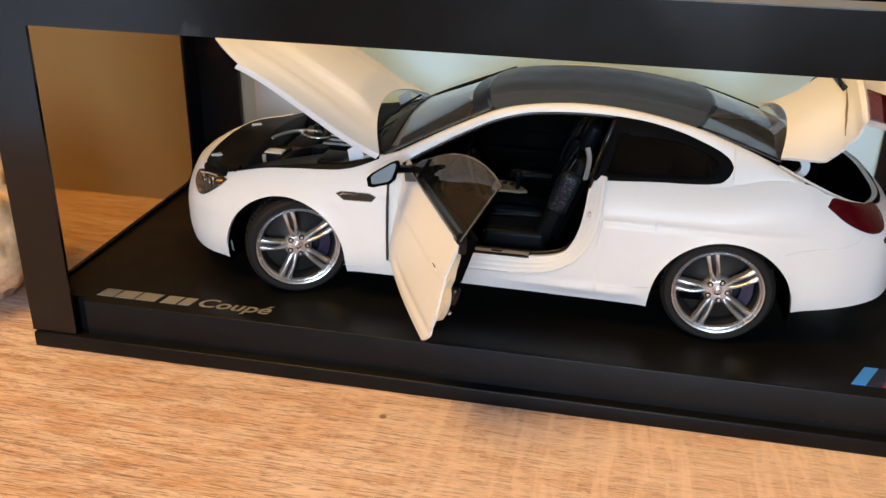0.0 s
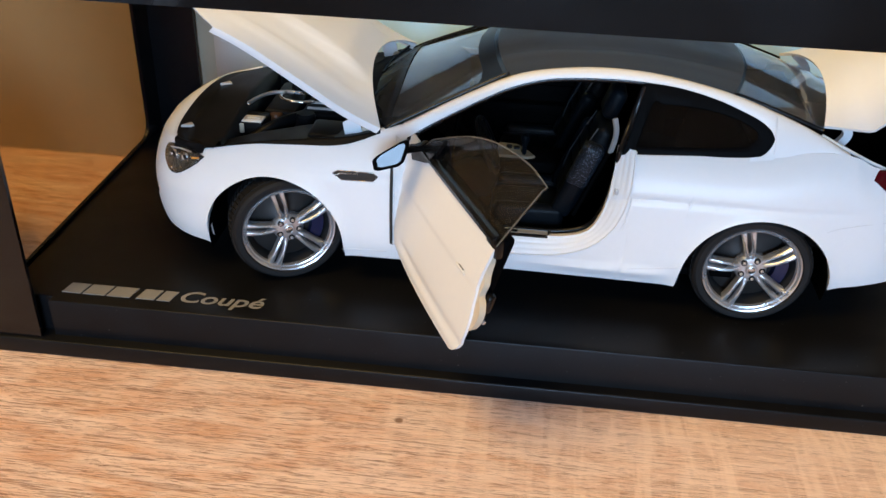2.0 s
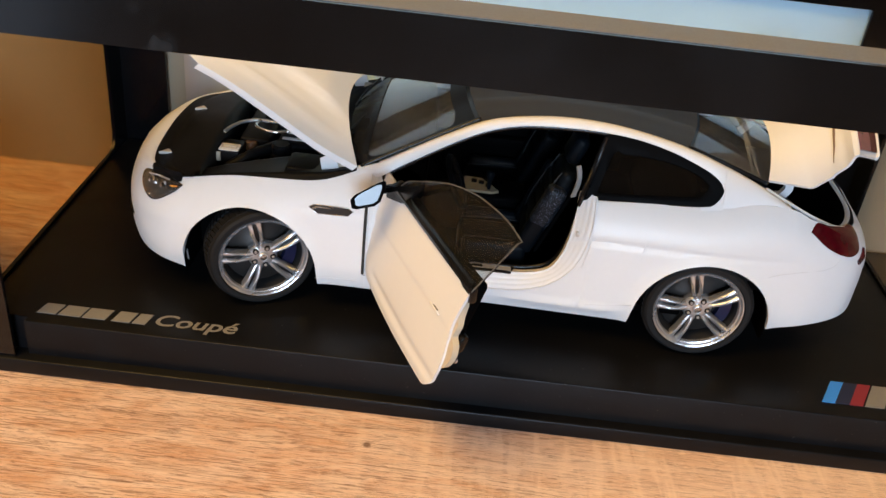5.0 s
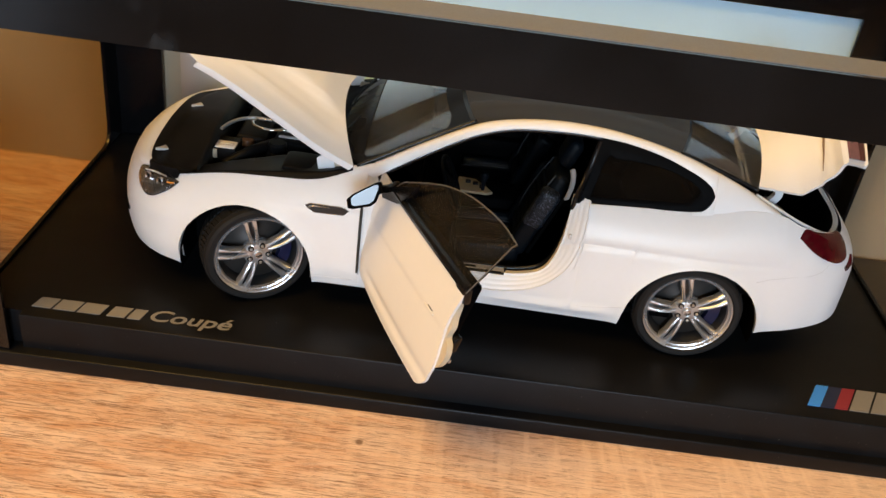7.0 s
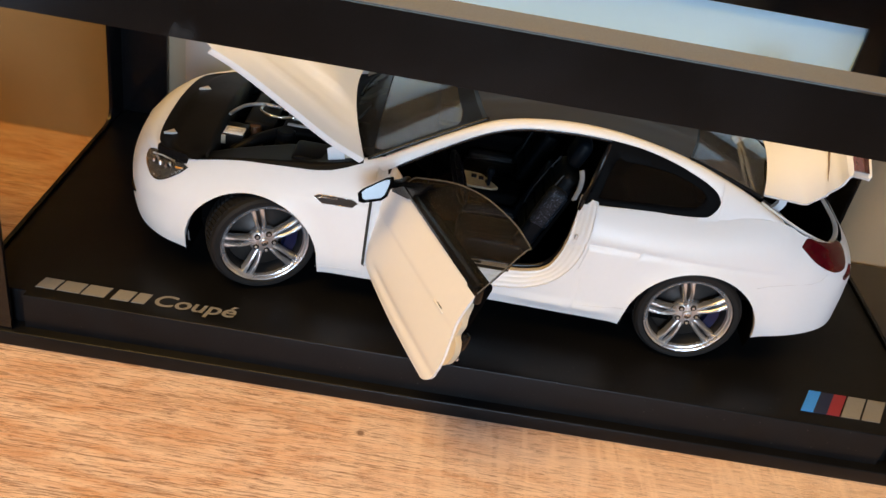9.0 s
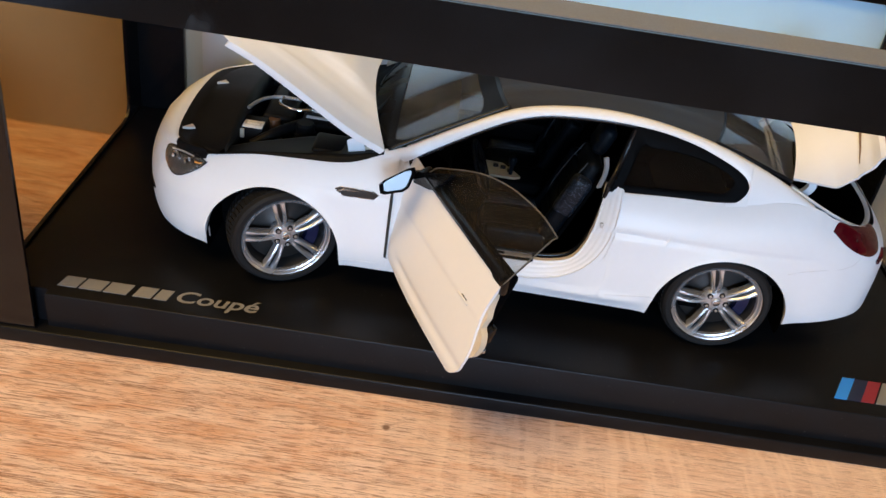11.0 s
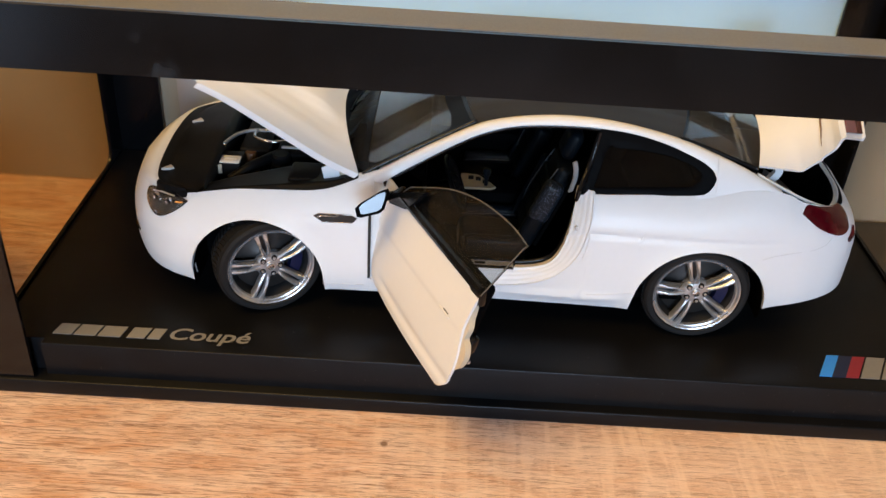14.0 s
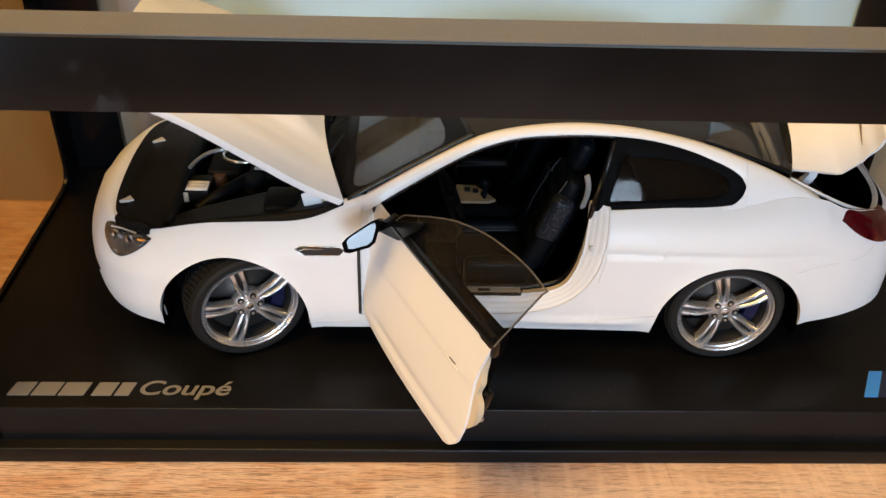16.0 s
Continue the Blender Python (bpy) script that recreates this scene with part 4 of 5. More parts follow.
part("bonnet", turned(hood, HINGE @ Matrix.Rotation(radians(40.0), 4, "Y") @ HINGE.inverted()), PAINT, car, "raised white bonnet with two long creases", smooth=50)
for side in (-1, 1):
    part("bonnet_hinge", plate([(-0.0612, 0.0575), (-0.0560, 0.0612), (-0.0545, 0.0540), (-0.0575, 0.0505), (-0.0600, 0.0510)], [], 0.0007, lambda u, v, w, side=side: (u, side * (0.0398 + w), v)), PAINT, car, smooth=None)
    part("hinge_foot", block(-0.0562, -0.0522, min(side * 0.0360, side * 0.0398), max(side * 0.0360, side * 0.0398), 0.0500, 0.0560, 0.0004), BEIGE, car)

# ---- boot lid, opened ----
def slit_u(s):
    """How far back the spoiler lip begins across the boot lid."""
    return 0.80 - 0.16 * min(1.0, abs(s)) ** 2


rows = []
DECK = [(0.0, 0.0359), (0.36, 0.0408), (1.0, 0.0430)]
LIDM = Matrix.Translation((0.0955, 0, 0.0672)) @ Matrix.Rotation(radians(-47), 4, "Y") @ Matrix.Translation((-0.0955, 0, -0.0672))
for i in range(25):
    u = i / 24
    row = []
    for j in range(33):
        s = -1 + 2 * j / 32
        xf = 0.0955 + 0.0085 * (1 - s * s)
        xr = 0.1235 + 0.0085 * (1 - s * s)
        x = xf + (xr - xf) * u
        z = 0.0668 - 0.0090 * min(1, u / 0.36) * abs(s) ** 3 - 0.0055 * u * (1 - abs(s) ** 3) + 0.0016 * (1 - s * s)
        z += 0.0022 * math.exp(-((u - 0.97) / 0.10) ** 2) + 0.0007 * max(0.0, min(1.0, (u - slit_u(s)) / 0.03))
        row.append((x, s * lerp(u, DECK), z))
    rows.append(row)
last = rows[-1]
rows_lid = list(rows)


def lid_face(p, f, out=0.0):
    """The face that turns down behind the spoiler lip."""
    return (p[0] + 0.0046 * f + 0.0009 * out, p[1] * (1 - 0.20 * f), p[2] - 0.0108 * f + 0.0004 * out)


for f, o in ((0.04, 0.6), (0.12, 0.0), (0.5, 0.0), (0.9, 0.0), (0.96, 1.2), (1.0, 1.0), (1.02, -1.0)):
    rows.append([lid_face(p, f, o) for p in last])
lidp = part("boot_lid", turned(solid(grid(rows, flip=True), 0.0010), LIDM), PAINT, car, "raised white boot lid with a small spoiler lip", smooth=30)
for side in (-1, 1):
    for f0, f1, mat, words in ((0.14, 0.60, PLUM, "plum upper segment of the boot lid lamp"), (0.60, 0.90, RED, "red lower segment of the boot lid lamp")):
        rows = []
        for i in range(5):
            f = f0 + (f1 - f0) * i / 4
            row = []
            for j in range(9):
                s = side * (0.56 + 0.40 * j / 8)
                a = (s + 1) * 16
                k = min(31, int(a))
                p = Vector(last[k]).lerp(Vector(last[k + 1]), a - k)
                row.append(lid_face(p, f, 0.7))
            rows.append(row)
        part("lid_lamp", turned(solid(grid(rows, flip=side < 0), 0.0006), LIDM), mat, lidp, words)
for side in (-1, 1):
    line = []
    for j in range(13):
        s = side * (0.30 + 0.60 * j / 12)
        u = slit_u(s)
        a, b = u * 24, (s + 1) * 16
        i, k = int(a), min(31, int(b))
        p, q = (Vector(rows_lid[i + n][k]).lerp(Vector(rows_lid[i + n][k + 1]), b - k) for n in (0, 1))
        line.append(p.lerp(q, a - i) + Vector((0, 0, 0.0001)))
    part("spoiler_slit", turned(tube(line, [0.00012 + 0.00035 * math.sin(math.pi * j / 12) for j in range(13)], 6), LIDM), SLIT, lidp)
part("high_brake_light", turned(block(0.1240, 0.1262, -0.012, 0.012, 0.0640, 0.0652, 0.0004), LIDM), SATIN, lidp)


# ---- open door ----
DOORM = Matrix.Translation((-0.0424, -0.0505, 0)) @ Matrix.Rotation(radians(-63), 4, "Z") @ Matrix.Translation((0.0424, 0.0505, 0))
door = new("open_door")
door.parent = car
tagged(door, "open white car door with black inner panel and glass")
REAR_PTS = [(0.0185, 0.0195), (0.0195, 0.0222), (0.0215, 0.0250), (0.0245, 0.0270), (0.0290, 0.0282), (0.0335, 0.0280), (0.0380, 0.0268), (0.043, 0.0258), (0.048, 0.0258), (0.0560, 0.0268)]
REAR_EDGE = smooth_table(REAR_PTS)
rows = []
for j in range(64):
    t = j / 63
    z = 0.0190 + (0.0560 - 0.0190) * t
    xe = lerp(z, REAR_EDGE)
    row = []
    for i in range(31):
        u = i / 30
        xf = -0.0393 - 0.0101 * t
        x = xf + (xe - xf) * u
        zz = z + 0.0016 * t * (1 - u) ** 3
        v = 0.0098 * (max(0.0, zz - 0.021) / 0.032) ** 1.25
        v += 0.00038 / (1 + math.exp((zz - 0.0412) / 0.0003)) * (1 - 0.4 * u)
        v += 0.00055 * math.exp(-((zz - 0.0242) / 0.0016) ** 2) * min(1, max(0, u - 0.10) / 0.08)
        v += 0.0030 * (1 - u) ** 2.5 * (1 - t)
        row.append((x, -0.0541 + v, zz))
    rows.append(row)
skin = solid(grid(rows, flip=True), 0.0009)
part("door_skin", turned(skin, DOORM), PAINT, door, "white outer door panel", smooth=40)
part("door_handle", turned(block(0.0108, 0.0176, -0.0488, -0.0476, 0.0408, 0.0417, 0.0003, 3), DOORM), PAINT, door)
part("handle_slit", turned(block(0.0130, 0.0164, -0.0485, -0.0476, 0.0420, 0.0422, 0.00005), DOORM), CREASE, door)
# inner panel with armrest, hinge jamb and latch edge
def leaned(bm):
    """Puts a piece, given by its depth behind the door skin, on the slanted door."""
    for v in bm.verts:
        v.co.y += -0.0541 + 0.0098 * (max(0.0, v.co.z - 0.021) / 0.032) ** 1.25
    return turned(bm, DOORM)


inner = block(-0.0370, 0.0252, 0.0030, 0.0072, 0.0380, 0.0550, 0.0014)
inner = block(-0.0370, 0.0262, 0.0034, 0.0076, 0.0300, 0.0385, 0.0014, bm=inner)
inner = block(-0.0360, 0.0215, 0.0030, 0.0070, 0.0215, 0.0310, 0.0014, bm=inner)
inner = block(-0.0300, 0.0140, 0.0070, 0.0118, 0.0335, 0.0385, 0.0012, bm=inner)
part("inner_panel", leaned(inner), DARK, door, "black inner door trim")
END = curve([(x, z, 0) for x, z in ((0.0180, 0.0275), (0.0245, 0.0278), (0.0292, 0.0305), (0.0308, 0.0350), (0.0294, 0.0382), (0.0272, 0.0398), (0.0274, 0.0430), (0.0262, 0.0455), (0.0246, 0.0500), (0.0180, 0.0500))], 4)
end = plate([(p.x, p.y) for p in END], [], 0.0020, lambda u, v, w: (u, 0.0010 + w, v))
part("door_end", leaned(end), BEIGE, door, "beige pressed latch end of the door", smooth=30)
part("latch", leaned(block(0.0235, 0.0290, 0.0034, 0.0060, 0.0345, 0.0400, 0.0008)), SATIN, door)
part("latch_pin", leaned(block(0.0272, 0.0300, 0.0038, 0.0048, 0.0318, 0.0330, 0.0003)), ALLOY, door)
part("belt_seal", turned(tube([(-0.0350, -0.0434, 0.0572), (-0.012, -0.0432, 0.0568), (0.0262, -0.0430, 0.0562)], [0.0013, 0.0016, 0.0018], 8), DOORM), SATIN, door)
part("door_cap", turned(block(0.0200, 0.0272, -0.0440, -0.0412, 0.0505, 0.0566, 0.0010), DOORM), SATIN, door)
DG = [(-0.0330, 0.0570), (-0.0300, 0.0612), (-0.0250, 0.0638), (-0.0160, 0.0680), (-0.0066, 0.0716), (0.005, 0.0744), (0.0150, 0.0756), (0.0250, 0.0760), (0.0345, 0.0752), (0.0335, 0.0738), (0.0275, 0.0555)]
DG = [(p.x, p.z) for p in curve([(x, 0, z) for x, z in DG[:9]], 6)] + DG[9:]
b = bmesh.new()
b.faces.new([b.verts.new((x, -(upper_y(z) - 0.0014), z)) for x, z in DG])
bmesh.ops.triangulate(b, faces=b.faces[:])
part("door_glass", turned(solid(b, 0.0006), DOORM), GLASS, door, "clear door glass with dust specks")
part("glass_edge", turned(tube([(x, -(upper_y(z) - 0.0014), z) for x, z in DG[1:]], 0.00022, 6), DOORM), EDGE, door)
# black sail at the front of the glass, and the mirror
b = bmesh.new()
b.faces.new([b.verts.new(p) for p in ((-0.0405, -0.0452, 0.0550), (-0.0365, -0.0446, 0.0566), (-0.0160, -0.0425, 0.0672), (-0.0205, -0.0438, 0.0612), (-0.0262, -0.0449, 0.0555), (-0.0385, -0.0452, 0.0512))])
part("mirror_sail", turned(solid(b, 0.0014), DOORM), SATIN, door)
mir = door
MC, MN = Vector((-0.0408, -0.0642, 0.0580)), Vector((0.0600, -0.9348, 0.3500))
MU = Vector((0, 0, 1)).cross(MN).normalized()
MV = MN.cross(MU)
QUAD = [(-0.0062, -0.0012), (-0.0052, -0.0054), (0.0036, -0.0030), (0.0057, 0.0043), (0.0046, 0.0057)]
EDGE_UV = []
for (a, b), (c, d) in zip(QUAD, QUAD[1:] + QUAD[:1]):
    EDGE_UV += [Vector((a + (c - a) * t, b + (d - b) * t, 0)) for t in ((0.16, 0.24, 0.4, 0.6, 0.76, 0.84) if (c - a) ** 2 + (d - b) ** 2 > 4e-6 else (0.3, 0.7))]


def mirror_ring(k, back, du=0.0, dv=0.0):
    return [MC + MU * (p.x * k + du) + MV * (p.y * k + dv) - MN * back for p in EDGE_UV]


rows = [mirror_ring(k, back, 0.0006 * back / 0.005, -0.0004 * back / 0.005) for k, back in ((0.30, 0.0056), (0.62, 0.0050), (0.86, 0.0036), (0.97, 0.0018), (1.0, 0.0004), (0.98, 0.0), (0.80, 0.0), (0.77, 0.0004), (0.77, 0.0012))]
mb = grid(rows, closed=True)
mb.verts.ensure_lookup_table()
mb.faces.new(mb.verts[:len(EDGE_UV)])
bmesh.ops.recalc_face_normals(mb, faces=mb.faces[:])
part("mirror_housing", mb, DARK, mir)
gb = bmesh.new()
gb.faces.new([gb.verts.new(p) for p in mirror_ring(0.78, 0.0006)])
part("mirror_glass", gb, MIRROR, mir, "mirror glass")
part("mirror_arm", tube([MC + MU * 0.0040 + MV * 0.0020 - MN * 0.0020, MC + MU * 0.0075 + MV * 0.0024 - MN * 0.0060, MC + MU * 0.0105 + MV * 0.0030 - MN * 0.0100], [0.0016, 0.0014, 0.0018], 10), SATIN, mir)

# ---- door jamb: stepped white edge between outer panel and opening ----
# dark rod and block put in for the shade of the gap behind the wing
part("door_gap", tube([(-0.0428, -0.0512, 0.0184), (-0.0428, -0.0514, 0.0200), (-0.0428, -0.0518, 0.0300), (-0.0428, -0.0514, 0.0400), (-0.0428, -0.0496, 0.0500)], 0.00055, 8), CREASE, car)
part("hinge_gap", block(-0.0423, -0.0413, -0.0490, -0.0440, 0.0215, 0.0500, 0.0002), DARK, car)
outer = [(-0.0424, 0.0590), (-0.0424, 0.045), (-0.0424, 0.030), (-0.0424, 0.0182), (-0.030, 0.0178), (-0.012, 0.0179), (0.004, 0.0180), (0.013, 0.0187), (0.021, 0.0209), (0.027, 0.0244), (0.0315, 0.0293), (0.0345, 0.0350), (0.0362, 0.0420), (0.0369, 0.0500), (0.0369, 0.0572)]
inner_ = [(-0.0380, 0.0585), (-0.0380, 0.045), (-0.0380, 0.030), (-0.0370, 0.0252), (-0.028, 0.0243), (-0.012, 0.0240), (0.002, 0.0240), (0.0120, 0.0241), (0.0180, 0.0249), (0.0225, 0.0263), (0.0255, 0.0287), (0.0278, 0.0330), (0.0295, 0.0385), (0.0307, 0.0465), (0.0316, 0.0572)]
oc = curve([(x, 0, z) for x, z in outer], 6)
ic = curve([(x, 0, z) for x, z in inner_], 6)
rows = []
for o, i in zip(oc, ic):
    row = []
    for k in range(22):
        t = k / 21
        x, z = o.x + (i.x - o.x) * t, o.z + (i.z - o.z) * t
        yb = -0.0514 + inset(o.x, o.z, 0.0582)
        step = 0.0009 * min(1, t / 0.05) + sum(0.0008 / (1 + math.exp(-(t - c) / 0.035)) for c in (0.30, 0.58, 0.84)) + 0.0004 * t
        row.append((x, min(yb + step, -0.0424), z))
    row.append((row[-1][0], row[-1][1] + 0.002, row[-1][2] - 0.0004))
    rows.append(row)
part("door_jamb", solid(grid(rows), 0.0006), PAINT, car, "white stepped door surround", smooth=60)
part("sill_plate", turned(block(-0.0200, 0.0108, -0.0478, -0.0440, 0.0240, 0.0246, 0.0003), Matrix()), SILVER, car, "silver door sill plate")
part("sill_plate_edge", tube([(-0.020, -0.0479, 0.0242), (0.0108, -0.0479, 0.0242), (0.0114, -0.0445, 0.0246)], 0.0006, 6), SATIN, car)
part("sill_emblem", block(-0.0035, 0.0005, -0.0468, -0.0455, 0.0246, 0.0248), SATIN, car)
part("latch_striker", block(0.0312, 0.0324, -0.0490, -0.0462, 0.0426, 0.0446, 0.0004), SILVER, car)
opening_seal = [(p.x, -0.0438 if p.z < 0.05 else -0.0436, p.z + 0.0003) for p in ic]
part("opening_seal", tube(opening_seal, 0.0009, 8), SATIN, car)

# side vent with chrome surround
vent = [Vector(p) for p in ((-0.0630, 0, 0.0436), (-0.0612, 0, 0.0448), (-0.0550, 0, 0.0451), (-0.0492, 0, 0.0452), (-0.0474, 0, 0.0437), (-0.0490, 0, 0.0415), (-0.0545, 0, 0.0413), (-0.0598, 0, 0.0412), (-0.0630, 0, 0.0436))]
vent = [Vector((p.x, 0, 0.0430 + (p.z - 0.0432) * 0.82)) for p in vent]


def on_wing(x, z, off):
    return -(0.0516 - inset(x, z, lerp(x, TOP))) - off


for side in (-1, 1):
    part("vent_frame", tube([(p.x, -side * on_wing(p.x, p.z, 0.0001), p.z) for p in vent], 0.00020, 6, caps=False), DARK_CHROME, car)
    vb = bmesh.new()
    vb.faces.new([vb.verts.new((p.x, -side * on_wing(p.x, p.z, 0.0002), p.z)) for p in vent[:-1]])
    part("vent_grille", vb, VENT, car)
    part("vent_blade", tube([(x, -side * on_wing(x, z, 0.0004), z) for x, z in ((-0.0618, 0.0430), (-0.0600, 0.0437), (-0.0540, 0.0439))], [0.0003, 0.0004, 0.0003], 6), DARK_CHROME, car)
    part("vent_fin", block(-0.0550, -0.0535, min(side * 0.0506, side * 0.0502), max(side * 0.0506, side * 0.0502), 0.0438, 0.0449, 0.0002), SILVER, car)

# ---- headlights ----
def on_shell(x, z, off=0.0):
    """A point of the shell's side with the open door, by its outline station and height."""
    c = min(COLS, key=lambda q: abs(q[0] - x))
    v = inset(c[0], z, top_of(c)) - off
    return Vector((c[0] - c[2] * v, c[1] - c[3] * v, z))


HEAD_YZ = [(-0.0437, 0.0424), (-0.0408, 0.0430), (-0.0369, 0.0428), (-0.0337, 0.0420), (-0.0320, 0.0408), (-0.0329, 0.0391), (-0.0354, 0.0372), (-0.0388, 0.0355), (-0.0414, 0.0347), (-0.0432, 0.0352), (-0.0443, 0.0374), (-0.0444, 0.0401), (-0.0437, 0.0424)]


def nose_at(y, z):
    """The point of the nose's skin at a depth and height, with the way out from it."""
    last_p = None
    for c in COLS:
        if c[0] > -0.095:
            break
        v = inset(c[0], z, top_of(c))
        p = Vector((c[0] - c[2] * v, c[1] - c[3] * v, z))
        if last_p is not None and p.y <= y <= last_p[0].y:
            t = (last_p[0].y - y) / max(1e-9, last_p[0].y - p.y)
            return last_p[0].lerp(p, t), last_p[1].lerp(Vector((c[2], c[3], 0)), t).normalized()
        last_p = (p, Vector((c[2], c[3], 0)))
    return last_p


for side in (-1, 1):
    hl = new("headlight")
    hl.parent = car
    tagged(hl, "clear headlight with chrome bowls")
    ring = curve([(y, z, 0) for y, z in HEAD_YZ], 5)[:-1]
    my, mz = -0.0392, 0.0394

    def dome(ks, offs):
        b = bmesh.new()
        prev = None
        for k, f in zip(ks, offs):
            cur = []
            for p in ring:
                q, nn = nose_at(my + (p.x - my) * k, mz + (p.y - mz) * k)
                q = q + nn * f
                cur.append(b.verts.new((q.x, -side * q.y, q.z)))
            if prev:
                for i in range(len(cur)):
                    j = (i + 1) % len(cur)
                    b.faces.new((prev[i], prev[j], cur[j], cur[i]))
            prev = cur
        b.faces.new(prev)
        bmesh.ops.recalc_face_normals(b, faces=b.faces[:])
        return b

    lens = part("headlight_lens", solid(dome((1.0, 0.9, 0.7, 0.4, 0.15), (0.0003, 0.0008, 0.0012, 0.0014, 0.0015)), 0.0003), LENS, hl, smooth=60)
    lens.visible_shadow = False
    part("headlight_bowl", dome((1.0, 0.95, 0.7, 0.4, 0.15), (0.0002, 0.0001, 0.0001, 0.0001, 0.0001)), BOWL, hl, smooth=60)
    part("headlight_rim", tube([(q.x, -side * q.y, q.z) for q in [nose_at(p.x, p.y)[0] + nose_at(p.x, p.y)[1] * 0.0003 for p in ring + ring[:1]]], 0.00018, 6, caps=False), SATIN, hl)
    for yy, zz, r in ((-0.0412, 0.0402, 0.0017), (-0.0376, 0.0398, 0.0018)):
        q, nn = nose_at(yy, zz)
        nn = Vector((nn.x, -side * nn.y, 0)).normalized()
        m = Matrix.Translation((q.x + nn.x * 0.0001, -side * q.y + nn.y * 0.0001, q.z)) @ nn.to_track_quat("Z", "Y").to_matrix().to_4x4()
        part("lamp_ring", turned(lathe([(r * 0.55, 0.0001), (r * 0.62, 0.0005), (r * 0.95, 0.0009), (r * 1.05, 0.0008), (r * 1.05, 0.0)], 24, "z"), m), CHROME, hl)
        part("projector", turned(lathe([(0.00005, 0.0008), (r * 0.3, 0.0007), (r * 0.55, 0.0002)], 20, "z"), m), SATIN, hl)
    for pts, mat in ((((-0.0405, 0.0358), (-0.0420, 0.0358), (-0.0429, 0.0372)), CHROME), (((-0.0424, 0.0410), (-0.0430, 0.0412), (-0.0434, 0.0416)), AMBER), (((-0.0345, 0.0408), (-0.0372, 0.0418), (-0.0405, 0.0422)), SILVER)):
        line = [nose_at(a, c)[0] + nose_at(a, c)[1] * 0.0003 for a, c in pts]
        part("indicator" if mat is AMBER else "lamp_strip", tube([(q.x, -side * q.y, q.z) for q in line], 0.0003, 6), mat, hl)
    # tail lamp wrapped round the corner
    tl = new("tail_light")
    tl.parent = car
    tagged(tl, "dark red wrap-round tail light")
    pts = [on_shell(x, z, 0.0003) for x, z in ((0.1125, 0.0536), (0.1150, 0.0563), (0.1210, 0.0552), (0.1290, 0.0535), (0.1355, 0.0526), (0.1365, 0.0490), (0.1345, 0.0450), (0.1290, 0.0443), (0.1200, 0.0480))]
    ring = curve(pts + pts[:1], 5)[:-1]
    mid = sum(ring, Vector()) / len(ring) + Vector((0.0006, -0.0012, 0))
    b = bmesh.new()
    prev = None
    for k, f in ((1.0, -0.0008), (0.97, 0.0003), (0.75, 0.0008), (0.45, 0.0010), (0.2, 0.0010)):
        cur = [b.verts.new((mid.x + (p.x - mid.x) * k + f * 0.5, side * -(mid.y + (p.y - mid.y) * k - f), mid.z + (p.z - mid.z) * k)) for p in ring]
        if prev:
            for i in range(len(cur)):
                j = (i + 1) % len(cur)
                b.faces.new((prev[i], prev[j], cur[j], cur[i]))
        prev = cur
    b.faces.new(prev)
    bmesh.ops.recalc_face_normals(b, faces=b.faces[:])
    part("tail_lens", b, RED, tl, smooth=50)
    part("rear_reflector", tube([(q.x, side * -q.y, q.z) for q in (on_shell(0.1345, 0.0410, 0.0002), on_shell(0.1368, 0.0424, 0.0002), on_shell(0.1385, 0.0446, 0.0002))], [0.0009, 0.0011, 0.0006], 8), RED, car, "small red bumper reflector")
    # fog lamp recess in the front bumper
    part("bumper_intake", tube([(q.x, side * -q.y, q.z) for q in (on_shell(-0.1300, 0.0225, -0.0016), on_shell(-0.1340, 0.0222, -0.0022), on_shell(-0.1365, 0.0220, -0.0022))], [0.0014, 0.0030, 0.0030], 10), SATIN, car)
part("grille", turned(block(-0.1384, -0.1360, -0.013, 0.013, 0.0270, 0.0350, 0.0012, 3), Matrix()), SATIN, car)
part("nose_badge", turned(lathe([(0.0001, 0.0004), (0.0014, 0.0004), (0.0017, 0.0003), (0.0018, -0.0004)], 24, "z"), Matrix.Translation((-0.1334, -0.0010, 0.0428)) @ Matrix.Rotation(radians(-35), 4, "Y")), SATIN, car, "small round dark badge")

# ---- panel seams on the side with the open door ----
def seam(points, name):
    part(name, tube([on_shell(x, z, 0.00002) for x, z in points], 0.00011, 6), SEAM, car)


seam([(0.1262, 0.0436), (0.1240, 0.0413), (0.1200, 0.0399), (0.1120, 0.0390), (0.1045, 0.0376), (0.1005, 0.0362)], "bumper_seam")
seam([(-0.0600, 0.0148), (-0.0560, 0.0147), (-0.0500, 0.0147), (-0.0440, 0.0147)], "skirt_seam")
seam([(0.0390, 0.0168), (0.0450, 0.0172), (0.0510, 0.0180), (0.0550, 0.0190)], "skirt_seam")

# ---- wheels ----
WR = 0.0201


